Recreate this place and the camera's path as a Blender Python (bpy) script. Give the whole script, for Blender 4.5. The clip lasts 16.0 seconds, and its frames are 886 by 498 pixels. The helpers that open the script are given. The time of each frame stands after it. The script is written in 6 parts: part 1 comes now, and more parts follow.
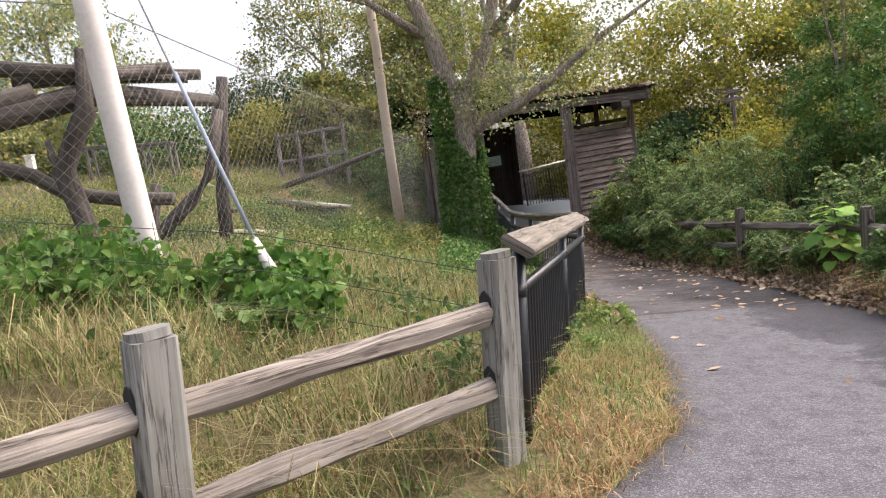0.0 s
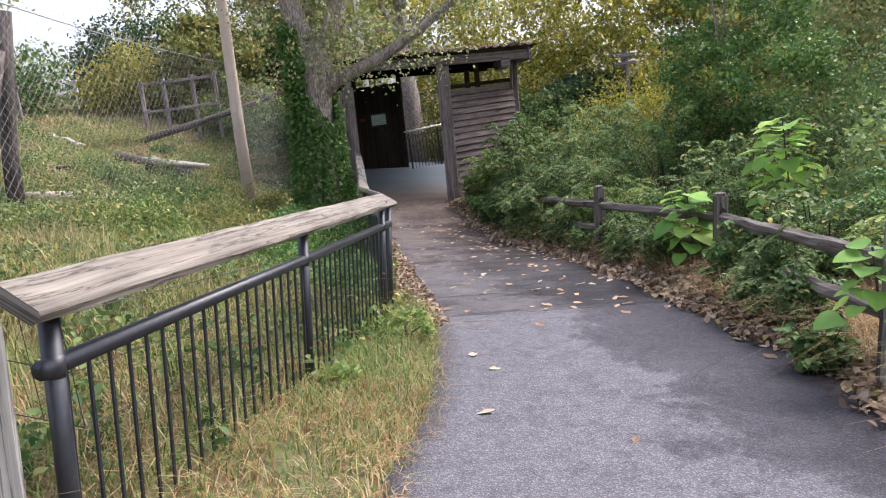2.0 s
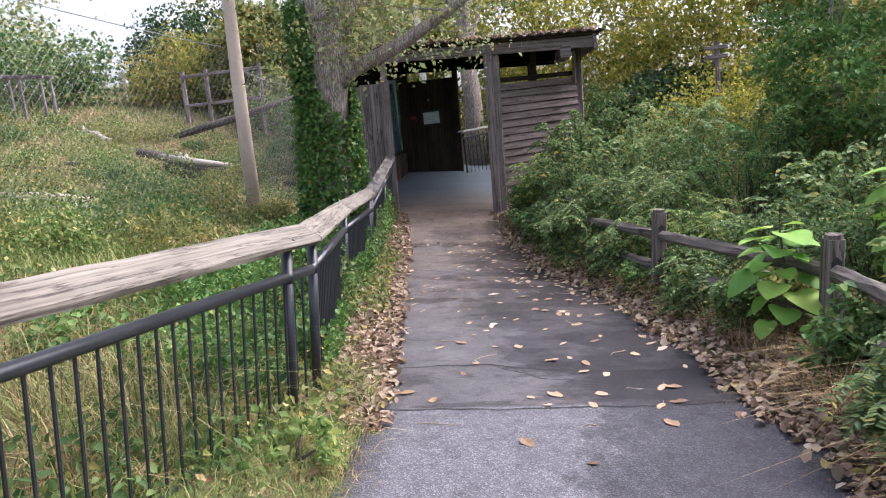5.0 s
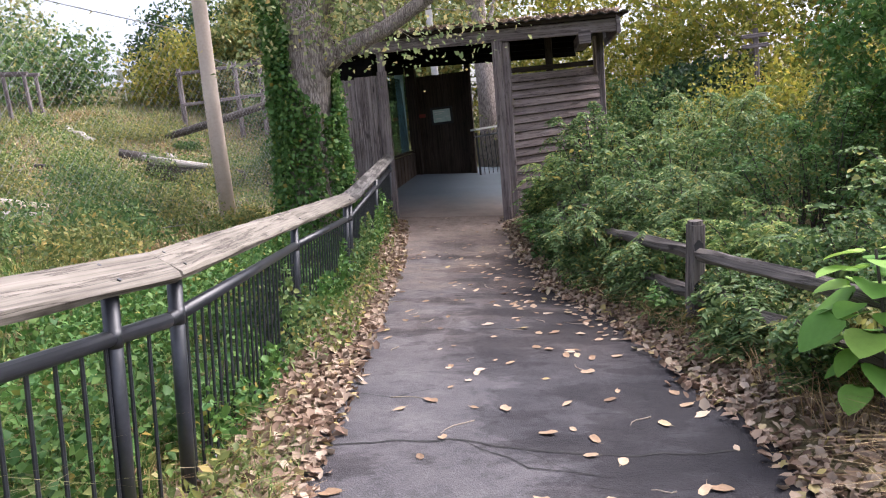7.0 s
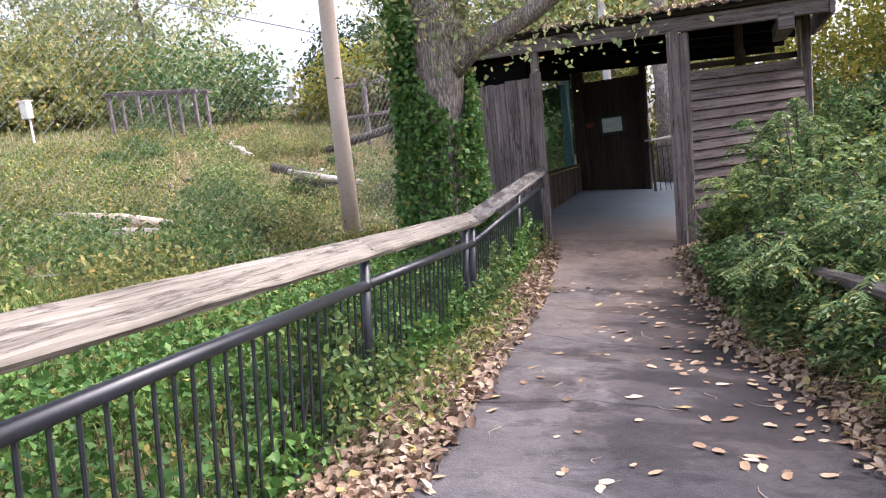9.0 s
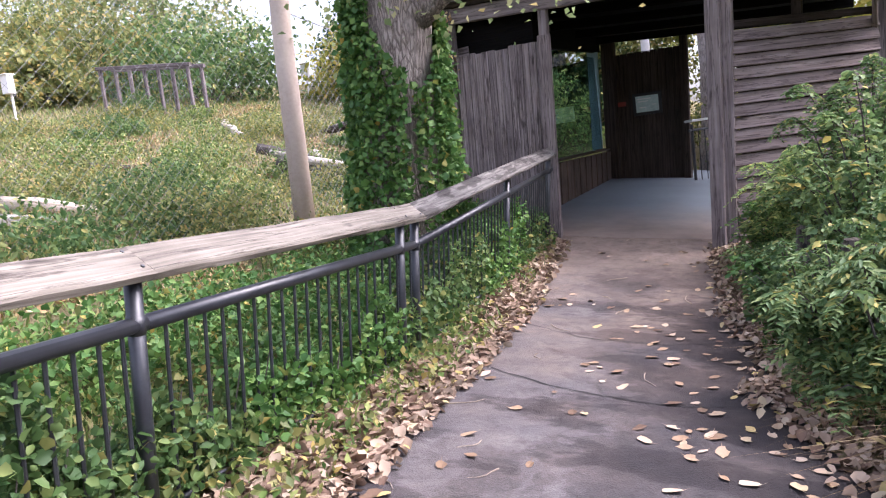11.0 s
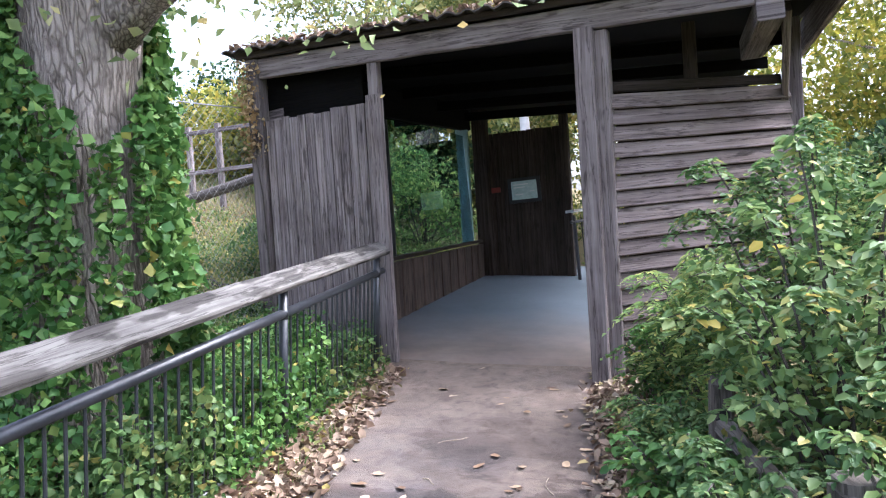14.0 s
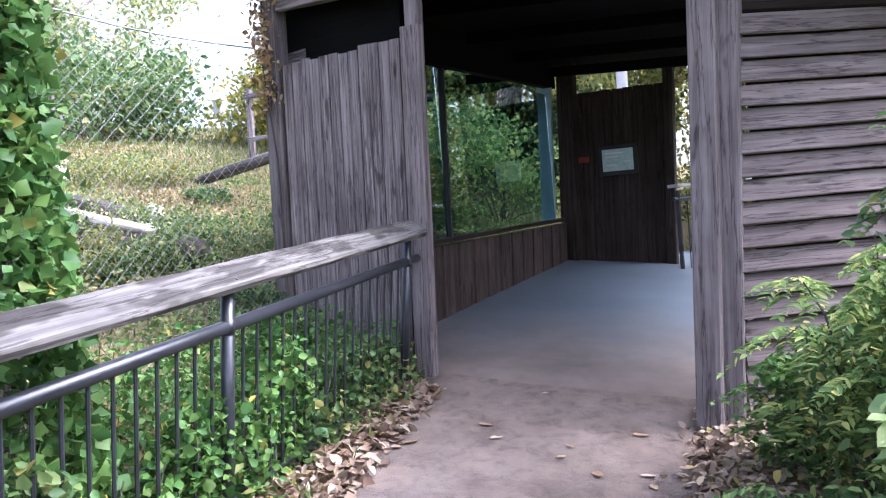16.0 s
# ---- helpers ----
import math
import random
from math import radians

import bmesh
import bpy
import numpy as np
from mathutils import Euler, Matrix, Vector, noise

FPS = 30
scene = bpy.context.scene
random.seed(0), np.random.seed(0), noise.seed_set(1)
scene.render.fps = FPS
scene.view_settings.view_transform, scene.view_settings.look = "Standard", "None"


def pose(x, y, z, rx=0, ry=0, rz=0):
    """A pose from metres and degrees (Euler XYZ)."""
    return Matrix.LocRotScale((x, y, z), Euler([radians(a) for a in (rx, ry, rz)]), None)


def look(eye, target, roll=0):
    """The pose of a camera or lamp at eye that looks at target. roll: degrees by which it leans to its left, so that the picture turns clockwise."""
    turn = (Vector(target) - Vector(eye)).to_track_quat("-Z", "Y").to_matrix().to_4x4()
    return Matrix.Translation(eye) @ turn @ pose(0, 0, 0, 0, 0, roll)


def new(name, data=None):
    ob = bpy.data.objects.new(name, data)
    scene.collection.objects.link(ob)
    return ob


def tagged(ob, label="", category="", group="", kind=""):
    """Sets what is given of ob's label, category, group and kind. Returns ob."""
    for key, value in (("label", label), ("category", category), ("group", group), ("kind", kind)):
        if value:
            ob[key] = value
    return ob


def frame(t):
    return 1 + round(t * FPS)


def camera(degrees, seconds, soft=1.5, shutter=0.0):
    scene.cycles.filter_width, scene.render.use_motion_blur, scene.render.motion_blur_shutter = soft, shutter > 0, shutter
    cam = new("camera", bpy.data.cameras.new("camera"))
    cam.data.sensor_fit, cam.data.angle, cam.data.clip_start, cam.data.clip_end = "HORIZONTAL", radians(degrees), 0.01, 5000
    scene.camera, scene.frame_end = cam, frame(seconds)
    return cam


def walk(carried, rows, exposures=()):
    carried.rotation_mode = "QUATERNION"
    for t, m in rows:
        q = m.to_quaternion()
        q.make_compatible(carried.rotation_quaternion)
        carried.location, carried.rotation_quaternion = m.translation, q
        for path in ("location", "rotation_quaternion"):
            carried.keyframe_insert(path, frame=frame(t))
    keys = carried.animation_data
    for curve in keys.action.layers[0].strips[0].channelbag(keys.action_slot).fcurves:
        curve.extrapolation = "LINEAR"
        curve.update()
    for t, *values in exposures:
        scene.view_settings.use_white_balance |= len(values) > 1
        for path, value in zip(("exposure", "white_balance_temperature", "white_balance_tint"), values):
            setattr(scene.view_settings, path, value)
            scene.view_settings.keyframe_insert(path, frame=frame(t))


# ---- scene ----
cam = camera(61.1, 16.0, soft=1.15)
PATH = [
    (0, (0.254, 0.143, 1.155), (0.214, 2.13, 0.928), -9.8),
    (0.5, (0.628, 0.479, 1.136), (0.59, 2.463, 0.888), -8.5),
    (1, (0.964, 0.812, 1.115), (0.795, 2.781, 0.808), -9.4),
    (1.5, (1.273, 1.19, 1.097), (1.269, 3.161, 0.761), -7.9),
    (2, (1.573, 1.512, 1.087), (1.72, 3.471, 0.712), -7.9),
    (2.5, (1.841, 1.939, 1.02), (2.129, 3.891, 0.693), -6.2),
    (3, (2.052, 2.311, 1.004), (2.404, 4.252, 0.675), -6.3),
    (3.5, (2.239, 2.697, 0.991), (2.393, 4.661, 0.643), -6.7),
    (4, (2.397, 3.07, 0.951), (2.546, 5.034, 0.604), -6.1),
    (4.5, (2.556, 3.459, 0.912), (2.62, 5.429, 0.569), -6.2),
    (4.7, (2.589, 3.635, 0.915), (2.531, 5.603, 0.565), -6.7),
    (6.8, (2.937, 5.309, 0.755), (2.823, 7.279, 0.43), -7.6),
    (7, (2.989, 5.504, 0.732), (2.841, 7.471, 0.4), -7.3),
    (7.5, (3.01, 5.915, 0.71), (2.763, 7.883, 0.451), -6.9),
    (8, (3.098, 6.331, 0.662), (2.77, 8.287, 0.404), -7.8),
    (8.2, (3.125, 6.492, 0.655), (2.596, 8.405, 0.408), -7.9),
    (10.3, (3.406, 8.6, 0.42), (2.733, 10.472, 0.209), -7.8),
    (10.5, (3.43, 8.802, 0.408), (2.729, 10.666, 0.222), -7.6),
    (11, (3.418, 9.285, 0.375), (2.687, 11.13, 0.129), -7.2),
    (11.5, (3.484, 9.755, 0.366), (2.993, 11.669, 0.054), -8.4),
    (12, (3.491, 10.238, 0.366), (2.991, 12.157, 0.112), -8.3),
    (12.5, (3.49, 10.671, 0.36), (3.067, 12.611, 0.119), -8.3),
    (13, (3.518, 11.124, 0.37), (3.06, 13.064, 0.211), -7.7),
    (13.5, (3.492, 11.602, 0.389), (3.029, 13.547, 0.348), -6.7),
    (14, (3.517, 12.049, 0.36), (3.048, 13.993, 0.307), -6.0),
    (14.5, (3.506, 12.47, 0.35), (2.936, 14.382, 0.211), -5.2),
    (15, (3.508, 12.906, 0.355), (2.905, 14.811, 0.273), -5.1),
    (15.5, (3.497, 13.394, 0.349), (2.766, 15.256, 0.355), -4.8),
    (16, (3.406, 13.881, 0.335), (2.687, 15.745, 0.239), -4.9),
]
# the plan is drawn on a plane that leans; LEVEL turns it upright, and LEAN is the true vertical on the plan
LEAN = 0.042
LEVEL = Matrix.Translation((2.5, 0, -0.8)) @ Matrix.Rotation(-math.atan(LEAN), 4, "Y") @ Matrix.Translation((-2.5, 0, 0.8))
walk(cam, [(t, LEVEL @ look(eye, target, roll)) for t, eye, target, roll in PATH],
     exposures=[(0.0, 1.42, 6700, 17), (1.0, 1.36, 6550, 17), (1.5, 1.46, 6400, 17), (2.5, 1.62, 5950, 21), (5.0, 1.68, 6000, 20), (8.0, 1.82, 6050, 21), (10.5, 2.03, 5950, 25), (11.0, 2.12, 5850, 27), (11.5, 2.6, 5800, 32), (12.3, 2.4, 5750, 19), (13.2, 2.42, 5600, 17), (14.5, 2.64, 5500, 18), (15.0, 2.58, 5480, 19), (15.5, 2.4, 5400, 24), (16.0, 2.66, 5350, 24)])

# ---- world and sun ----
world = bpy.data.worlds.new("world")
scene.world = world
world.use_nodes = True
wn = world.node_tree
sky = wn.nodes.new("ShaderNodeTexSky")
sky.sky_type = "NISHITA"
sky.sun_disc = False
sky.sun_elevation, sky.sun_rotation = radians(52), radians(72)
sky.air_density, sky.dust_density, sky.ozone_density = 1.0, 5.0, 1.0
hazy = wn.nodes.new("ShaderNodeHueSaturation")
hazy.inputs["Saturation"].default_value = 0.5
wn.links.new(sky.outputs["Color"], hazy.inputs["Color"])
wn.links.new(hazy.outputs["Color"], wn.nodes["Background"].inputs["Color"])
wn.nodes["Background"].inputs["Strength"].default_value = 0.15
sun_data = bpy.data.lights.new("sun", "SUN")
sun_data.energy, sun_data.angle, sun_data.color = 0.78, radians(22), (1.0, 0.93, 0.82)
sun = new("sun", sun_data)
sun.matrix_world = look((15.0, 5.0, 20.2), (0.0, 0.0, 0.0))

# ---- mesh helpers ----
rng = np.random.default_rng(7)


class MeshMaker:
    """Collects vertices, faces and uvs of one part."""

    def __init__(self):
        self.v, self.f, self.uv, self.turned = [], [], [], False

    def face(self, idx, uvs=None):
        self.f.append(tuple(idx))
        self.uv.append(uvs if uvs else [(0.0, 0.0)] * len(idx))

    def tube(self, pts, radii, sides=8, rough=0.0, cap=True, squash=1.0):
        """A bent round bar through pts with a radius at each."""
        self.turned = True
        pts = [Vector(p) for p in pts]
        n = len(pts)
        b = len(self.v)
        run = 0.0
        ref = Vector((0.31, 0.17, 0.93))
        for i, p in enumerate(pts):
            d = (pts[min(i + 1, n - 1)] - pts[max(i - 1, 0)]).normalized()
            if abs(d.dot(ref)) > 0.95:
                ref = Vector((0.9, 0.3, 0.1))
            s = d.cross(ref).normalized()
            u = s.cross(d)
            for k in range(sides):
                a = 2 * math.pi * k / sides
                r = radii[i] if not np.isscalar(radii) else radii
                if rough:
                    r *= 1 + rough * (noise.noise(p * 3.1 + Vector((math.cos(a), math.sin(a), 0)) * 1.3) + 0.5 * noise.noise(p * 9 + Vector((k * 1.7, 0, 0))))
                self.v.append(p + s * (math.cos(a) * r) + u * (math.sin(a) * r * squash))
        for i in range(n - 1):
            nxt = run + (pts[i + 1] - pts[i]).length
            for k in range(sides):
                k2 = (k + 1) % sides
                self.face((b + i * sides + k, b + i * sides + k2, b + (i + 1) * sides + k2, b + (i + 1) * sides + k),
                          [(run, k / sides), (run, (k + 1) / sides), (nxt, (k + 1) / sides), (nxt, k / sides)])
            run = nxt
        if cap:
            self.face([b + k for k in range(sides)][::-1])
            self.face([b + (n - 1) * sides + k for k in range(sides)])

    def beam(self, p, q, w, h, up=(0, 0, 1), bev=0.012, rings=2, wob=0.0, seed=0.0):
        """A sawn bar from p to q: w across, h along up, with eased edges."""
        self.turned = True
        p, q = Vector(p), Vector(q)
        d = (q - p).normalized()
        s = d.cross(Vector(up)).normalized()
        u = s.cross(d)
        bev = min(bev, 0.45 * min(w, h))
        a, c = w / 2, h / 2
        prof = [(a - bev, -c), (a, -c + bev), (a, c - bev), (a - bev, c), (-a + bev, c), (-a, c - bev), (-a, -c + bev), (-a + bev, -c)]
        b = len(self.v)
        length = (q - p).length
        per = np.cumsum([0] + [math.dist(prof[k], prof[(k + 1) % 8]) for k in range(8)])
        off = 7.3 * seed + p.x * 1.7 + p.y * 0.9
        for i in range(rings):
            f = i / (rings - 1)
            c0 = p.lerp(q, f)
            for k, (x, z) in enumerate(prof):
                j = wob * noise.noise(Vector((f * length * 2.5 + off, k * 0.7, seed))) if wob else 0.0
                j2 = wob * noise.noise(Vector((f * length * 2.5 + off, 31 + k * 0.7, seed))) if wob else 0.0
                self.v.append(c0 + s * (x + j) + u * (z + j2))
        for i in range(rings - 1):
            r0, r1 = i / (rings - 1) * length + off, (i + 1) / (rings - 1) * length + off
            for k in range(8):
                k2 = (k + 1) % 8
                self.face((b + i * 8 + k, b + i * 8 + k2, b + (i + 1) * 8 + k2, b + (i + 1) * 8 + k),
                          [(r0, per[k] + off), (r0, per[k + 1] + off), (r1, per[k + 1] + off), (r1, per[k] + off)])
        cap = [(off + x * 0.2, z + off) for x, z in prof]
        self.face([b + k for k in range(8)][::-1], cap[::-1])
        self.face([b + (rings - 1) * 8 + k for k in range(8)], cap)

    def mesh(self, name, mats, smooth=False):
        me = bpy.data.meshes.new(name)
        me.from_pydata([tuple(v) for v in self.v], [], self.f)
        layer = me.uv_layers.new(name="uv")
        layer.data.foreach_set("uv", np.array([c for f in self.uv for c in f], dtype=np.float32).ravel())
        for m in (mats if isinstance(mats, (list, tuple)) else [mats]):
            me.materials.append(m)
        if smooth:
            me.polygons.foreach_set("use_smooth", [True] * len(me.polygons))
        if self.turned:
            me.flip_normals()
        me.update()
        return me


def thing(name, at, label, category, group="", kind=""):
    """An empty at the base of a thing, which parents its parts."""
    ob = new(name)
    ob.empty_display_size = 0.1
    ob.location = at
    return tagged(ob, label, category, group, kind)


def part(name, made, material, parent, label="", smooth=False, world_at=True):
    """Links a MeshMaker or a mesh as one part under a thing or a part."""
    me = made.mesh(name, material, smooth) if isinstance(made, MeshMaker) else made
    ob = new(name, me)
    if world_at:
        at = Vector(parent.location)
        if parent.parent:
            at = at + parent.parent.location
        me.transform(Matrix.Translation(-at))
    ob.parent = parent
    return tagged(ob, label) if label else ob


def solo(name, made, material, label, category, group="", kind="", smooth=False):
    me = made.mesh(name, material, smooth) if isinstance(made, MeshMaker) else made
    return tagged(new(name, me), label, category, group, kind)


def leaf_mesh(name, pos, mat, length, width, up=0.35, droop=0.2, gen=None, out=None, axis=None, vary=0.45):
    """Many small folded leaves, one island each. pos: n x 3; out: outward directions or None."""
    gen = gen or rng
    n = len(pos)
    ax = gen.normal(size=(n, 3))
    if out is not None:
        ax += out * 1.2
    if axis is not None:
        ax = axis + ax * 0.22
    ax[:, 2] -= droop
    ax /= np.linalg.norm(ax, axis=1)[:, None]
    nor = gen.normal(size=(n, 3))
    nor[:, 2] += up * 3
    side = np.cross(ax, nor)
    side /= np.linalg.norm(side, axis=1)[:, None] + 1e-9
    nor = np.cross(side, ax)
    size = gen.uniform(1 - vary, 1 + vary, n)
    ln = (length * size)[:, None]
    wd = (width * size * gen.uniform(0.8, 1.2, n))[:, None]
    base, tip = pos - ax * ln * 0.5, pos + ax * ln * 0.5 - nor * ln * 0.08
    mid = pos - ax * ln * 0.06
    a, b = mid + side * wd * 0.5 + nor * wd * 0.16, mid - side * wd * 0.5 + nor * wd * 0.16
    if n <= 13000:
        a2, b2 = mid + ax * ln * 0.3 + side * wd * 0.36 + nor * wd * 0.10, mid + ax * ln * 0.3 - side * wd * 0.36 + nor * wd * 0.10
        a, b = mid - ax * ln * 0.12 + side * wd * 0.48 + nor * wd * 0.16, mid - ax * ln * 0.12 - side * wd * 0.48 + nor * wd * 0.16
        v = np.stack([base, a, a2, tip, b2, b], 1).reshape(-1, 3).astype(np.float32)
        quads, per = np.array([[0, 1, 2, 3], [0, 3, 4, 5]]), 6
    else:
        v = np.stack([base, a, tip, b], 1).reshape(-1, 3).astype(np.float32)
        quads, per = np.array([[0, 1, 2], [0, 2, 3]]), 4
    f = (np.arange(n)[:, None, None] * per + quads[None]).reshape(-1).astype(np.int32)
    me = bpy.data.meshes.new(name)
    me.vertices.add(len(v))
    me.vertices.foreach_set("co", v.ravel())
    me.loops.add(len(f))
    me.loops.foreach_set("vertex_index", f)
    side_n = quads.shape[1]
    me.polygons.add(len(f) // side_n)
    me.polygons.foreach_set("loop_start", np.arange(0, len(f), side_n, dtype=np.int32))
    me.materials.append(mat)
    me.update(calc_edges=True)
    return me


def blade_mesh(name, base, height, width, mat, lean=0.35, gen=None):
    """Grass blades: two bent segments each, one island a blade."""
    gen = gen or rng
    n = len(base)
    a = gen.uniform(0, 2 * np.pi, n)
    d = np.stack([np.cos(a), np.sin(a), np.zeros(n)], 1)
    s = np.stack([-np.sin(a), np.cos(a), np.zeros(n)], 1) * (width * gen.uniform(0.6, 1.3, n))[:, None] / 2
    h = (height * gen.uniform(0.45, 1.25, n))[:, None]
    le = lean * gen.uniform(0.2, 1.6, n)[:, None]
    z = np.array([[0, 0, 1.0]])
    p1 = base + z * h * 0.55 + d * h * le * 0.35
    p2 = base + z * h * (1 - 0.3 * le) + d * h * le
    v = np.stack([base - s, base + s, p1 + s * 0.8, p1 - s * 0.8, p2], 1).reshape(-1, 3).astype(np.float32)
    k = np.arange(n)[:, None] * 5
    f = np.concatenate([k + np.array([[0, 1, 2]]), k + np.array([[0, 2, 3]]), k + np.array([[3, 2, 4]])], 1).reshape(-1).astype(np.int32)
    me = bpy.data.meshes.new(name)
    me.vertices.add(len(v))
    me.vertices.foreach_set("co", v.ravel())
    me.loops.add(len(f))
    me.loops.foreach_set("vertex_index", f)
    me.polygons.add(len(f) // 3)
    me.polygons.foreach_set("loop_start", np.arange(0, len(f), 3, dtype=np.int32))
    me.materials.append(mat)
    me.update(calc_edges=True)
    return me


# ---- materials ----
def shader(name):
    m = bpy.data.materials.new(name)
    m.use_nodes = True
    return m, m.node_tree, m.node_tree.nodes["Principled BSDF"]


def node(nt, kind, **kw):
    n = nt.nodes.new(kind)
    for k, v in kw.items():
        n.inputs[k.replace("_", " ")].default_value = v
    return n


def ramp(nt, fac, stops):
    r = nt.nodes.new("ShaderNodeValToRGB")
    e = r.color_ramp.elements
    while len(e) < len(stops):
        e.new(0.5)
    for el, (p, c) in zip(e, stops):
        el.position, el.color = p, (*c, 1)
    nt.links.new(fac, r.inputs["Fac"])
    return r.outputs["Color"]


def blend(nt, fac, a, b, how="MIX"):
    m = nt.nodes.new("ShaderNodeMix")
    m.data_type, m.blend_type = "RGBA", how
    for sock, val in ((m.inputs["Factor"], fac), (m.inputs["A"], a), (m.inputs["B"], b)):
        if isinstance(val, (int, float)):
            sock.default_value = val
        elif isinstance(val, tuple):
            sock.default_value = (*val, 1)
        else:
            nt.links.new(val, sock)
    return m.outputs["Result"]


def place(nt, scale, uv=False):
    c = nt.nodes.new("ShaderNodeTexCoord" if uv else "ShaderNodeNewGeometry")
    m = nt.nodes.new("ShaderNodeMapping")
    m.inputs["Scale"].default_value = scale
    nt.links.new(c.outputs["UV" if uv else "Position"], m.inputs["Vector"])
    return m.outputs["Vector"]


def noise_tex(nt, vec, scale, detail=5, rough=0.6, dist=0.0):
    n = node(nt, "ShaderNodeTexNoise", Scale=scale, Detail=detail, Roughness=rough, Distortion=dist)
    nt.links.new(vec, n.inputs["Vector"])
    return n.outputs["Fac"]


def bump(nt, bsdf, height, strength, dist):
    b = node(nt, "ShaderNodeBump", Strength=strength, Distance=dist)
    nt.links.new(height, b.inputs["Height"])
    nt.links.new(b.outputs["Normal"], bsdf.inputs["Normal"])


def weathered_wood(name, dark, mid, light, rough=0.85, grain=55.0, stain=0.5, depth=0.5, rot=0.0):
    """Grey weathered timber: grain along u, stains and pale worn streaks."""
    m, nt, b = shader(name)
    g = noise_tex(nt, place(nt, (1.0, grain, 1), uv=True), 1.0, 8, 0.65, 0.3)
    col = ramp(nt, g, [(0.28, dark), (0.5, mid), (0.74, light)])
    big = noise_tex(nt, place(nt, (1.1, 1.1, 1.1)), 1.7, 4, 0.6)
    st = ramp(nt, big, [(0.3, (0.45, 0.42, 0.4)), (0.55, (1, 1, 1)), (0.8, (1.15, 1.1, 1.05))])
    col = blend(nt, stain, col, st, "MULTIPLY")
    knots = noise_tex(nt, place(nt, (2.2, 9, 1), uv=True), 1.0, 3, 0.5)
    col = blend(nt, 0.75, col, ramp(nt, knots, [(0.30 + rot, (0.20, 0.18, 0.17)), (0.37 + rot, (1, 1, 1))]), "MULTIPLY")
    split = noise_tex(nt, place(nt, (0.7, 14, 1), uv=True), 1.0, 6, 0.6, 0.15)
    col = blend(nt, 0.8, col, ramp(nt, split, [(0.478, (1, 1, 1)), (0.5, (0.2, 0.18, 0.17)), (0.522, (1, 1, 1))]), "MULTIPLY")
    oi = nt.nodes.new("ShaderNodeObjectInfo")
    var = ramp(nt, oi.outputs["Random"], [(0, (0.72, 0.7, 0.7)), (1, (1.1, 1.08, 1.05))])
    col = blend(nt, 0.8, col, var, "MULTIPLY")
    nt.links.new(col, b.inputs["Base Color"])
    b.inputs["Roughness"].default_value = rough
    b.inputs["Specular IOR Level"].default_value = 0.25
    bump(nt, b, g, depth, 0.012)
    return m


def mottled(name, stops, scale=3.0, fine=40.0, rough=0.9, depth=0.3, dist=0.01, mix=0.5, spec=0.2):
    m, nt, b = shader(name)
    v = place(nt, (1, 1, 1))
    big, small = noise_tex(nt, v, scale), noise_tex(nt, v, fine, 4, 0.7)
    c = blend(nt, mix, ramp(nt, big, stops), ramp(nt, small, stops))
    nt.links.new(c, b.inputs["Base Color"])
    b.inputs["Roughness"].default_value = rough
    b.inputs["Specular IOR Level"].default_value = spec
    bump(nt, b, small, depth, dist)
    return m


def leafy(name, stops, trans=0.3, rough=0.5):
    """Leaves: colour by leaf, light passing through."""
    m, nt, b = shader(name)
    g = nt.nodes.new("ShaderNodeNewGeometry")
    c = ramp(nt, g.outputs["Random Per Island"], stops)
    patch = noise_tex(nt, place(nt, (1, 1, 1)), 1.3, 3)
    c = blend(nt, 0.5, c, ramp(nt, patch, [(0.35, (0.62, 0.66, 0.6)), (0.65, (1.25, 1.2, 1.1))]), "MULTIPLY")
    nt.links.new(c, b.inputs["Base Color"])
    b.inputs["Roughness"].default_value = rough
    b.inputs["Specular IOR Level"].default_value = 0.3
    t = nt.nodes.new("ShaderNodeBsdfTranslucent")
    nt.links.new(c, t.inputs["Color"])
    mx = nt.nodes.new("ShaderNodeMixShader")
    mx.inputs["Fac"].default_value = trans
    nt.links.new(b.outputs["BSDF"], mx.inputs[1])
    nt.links.new(t.outputs["BSDF"], mx.inputs[2])
    nt.links.new(mx.outputs["Shader"], nt.nodes["Material Output"].inputs["Surface"])
    return m


M_RAIL = weathered_wood("rail_wood", (0.0774, 0.0670, 0.0558), (0.2141, 0.1940, 0.1611), (0.3434, 0.3180, 0.2664), grain=42)
M_RAILROT = weathered_wood("rotting_rail_wood", (0.058, 0.054, 0.049), (0.170, 0.162, 0.148), (0.278, 0.265, 0.247), grain=30, rot=0.15)
M_SPLIT = weathered_wood("split_rail_wood", (0.1350, 0.1137, 0.0969), (0.3390, 0.3009, 0.2603), (0.5860, 0.5429, 0.4750), grain=38, depth=0.8)
M_POST = weathered_wood("grey_post_wood", (0.198, 0.194, 0.171), (0.288, 0.288, 0.261), (0.396, 0.396, 0.360), grain=30, depth=0.3)
M_OLDPOST = weathered_wood("old_post_wood", (0.0525, 0.0426, 0.0372), (0.1425, 0.1246, 0.1085), (0.2550, 0.2310, 0.2015), grain=34)
M_SHED = weathered_wood("shed_wood", (0.069, 0.055, 0.053), (0.199, 0.168, 0.164), (0.397, 0.355, 0.347), grain=46)
M_SHEDPOST = weathered_wood("shed_post_wood", (0.098, 0.077, 0.075), (0.201, 0.170, 0.165), (0.314, 0.276, 0.266), grain=30)
M_SIDING = weathered_wood("siding_wood", (0.105, 0.082, 0.076), (0.185, 0.149, 0.138), (0.29, 0.245, 0.23), grain=30)
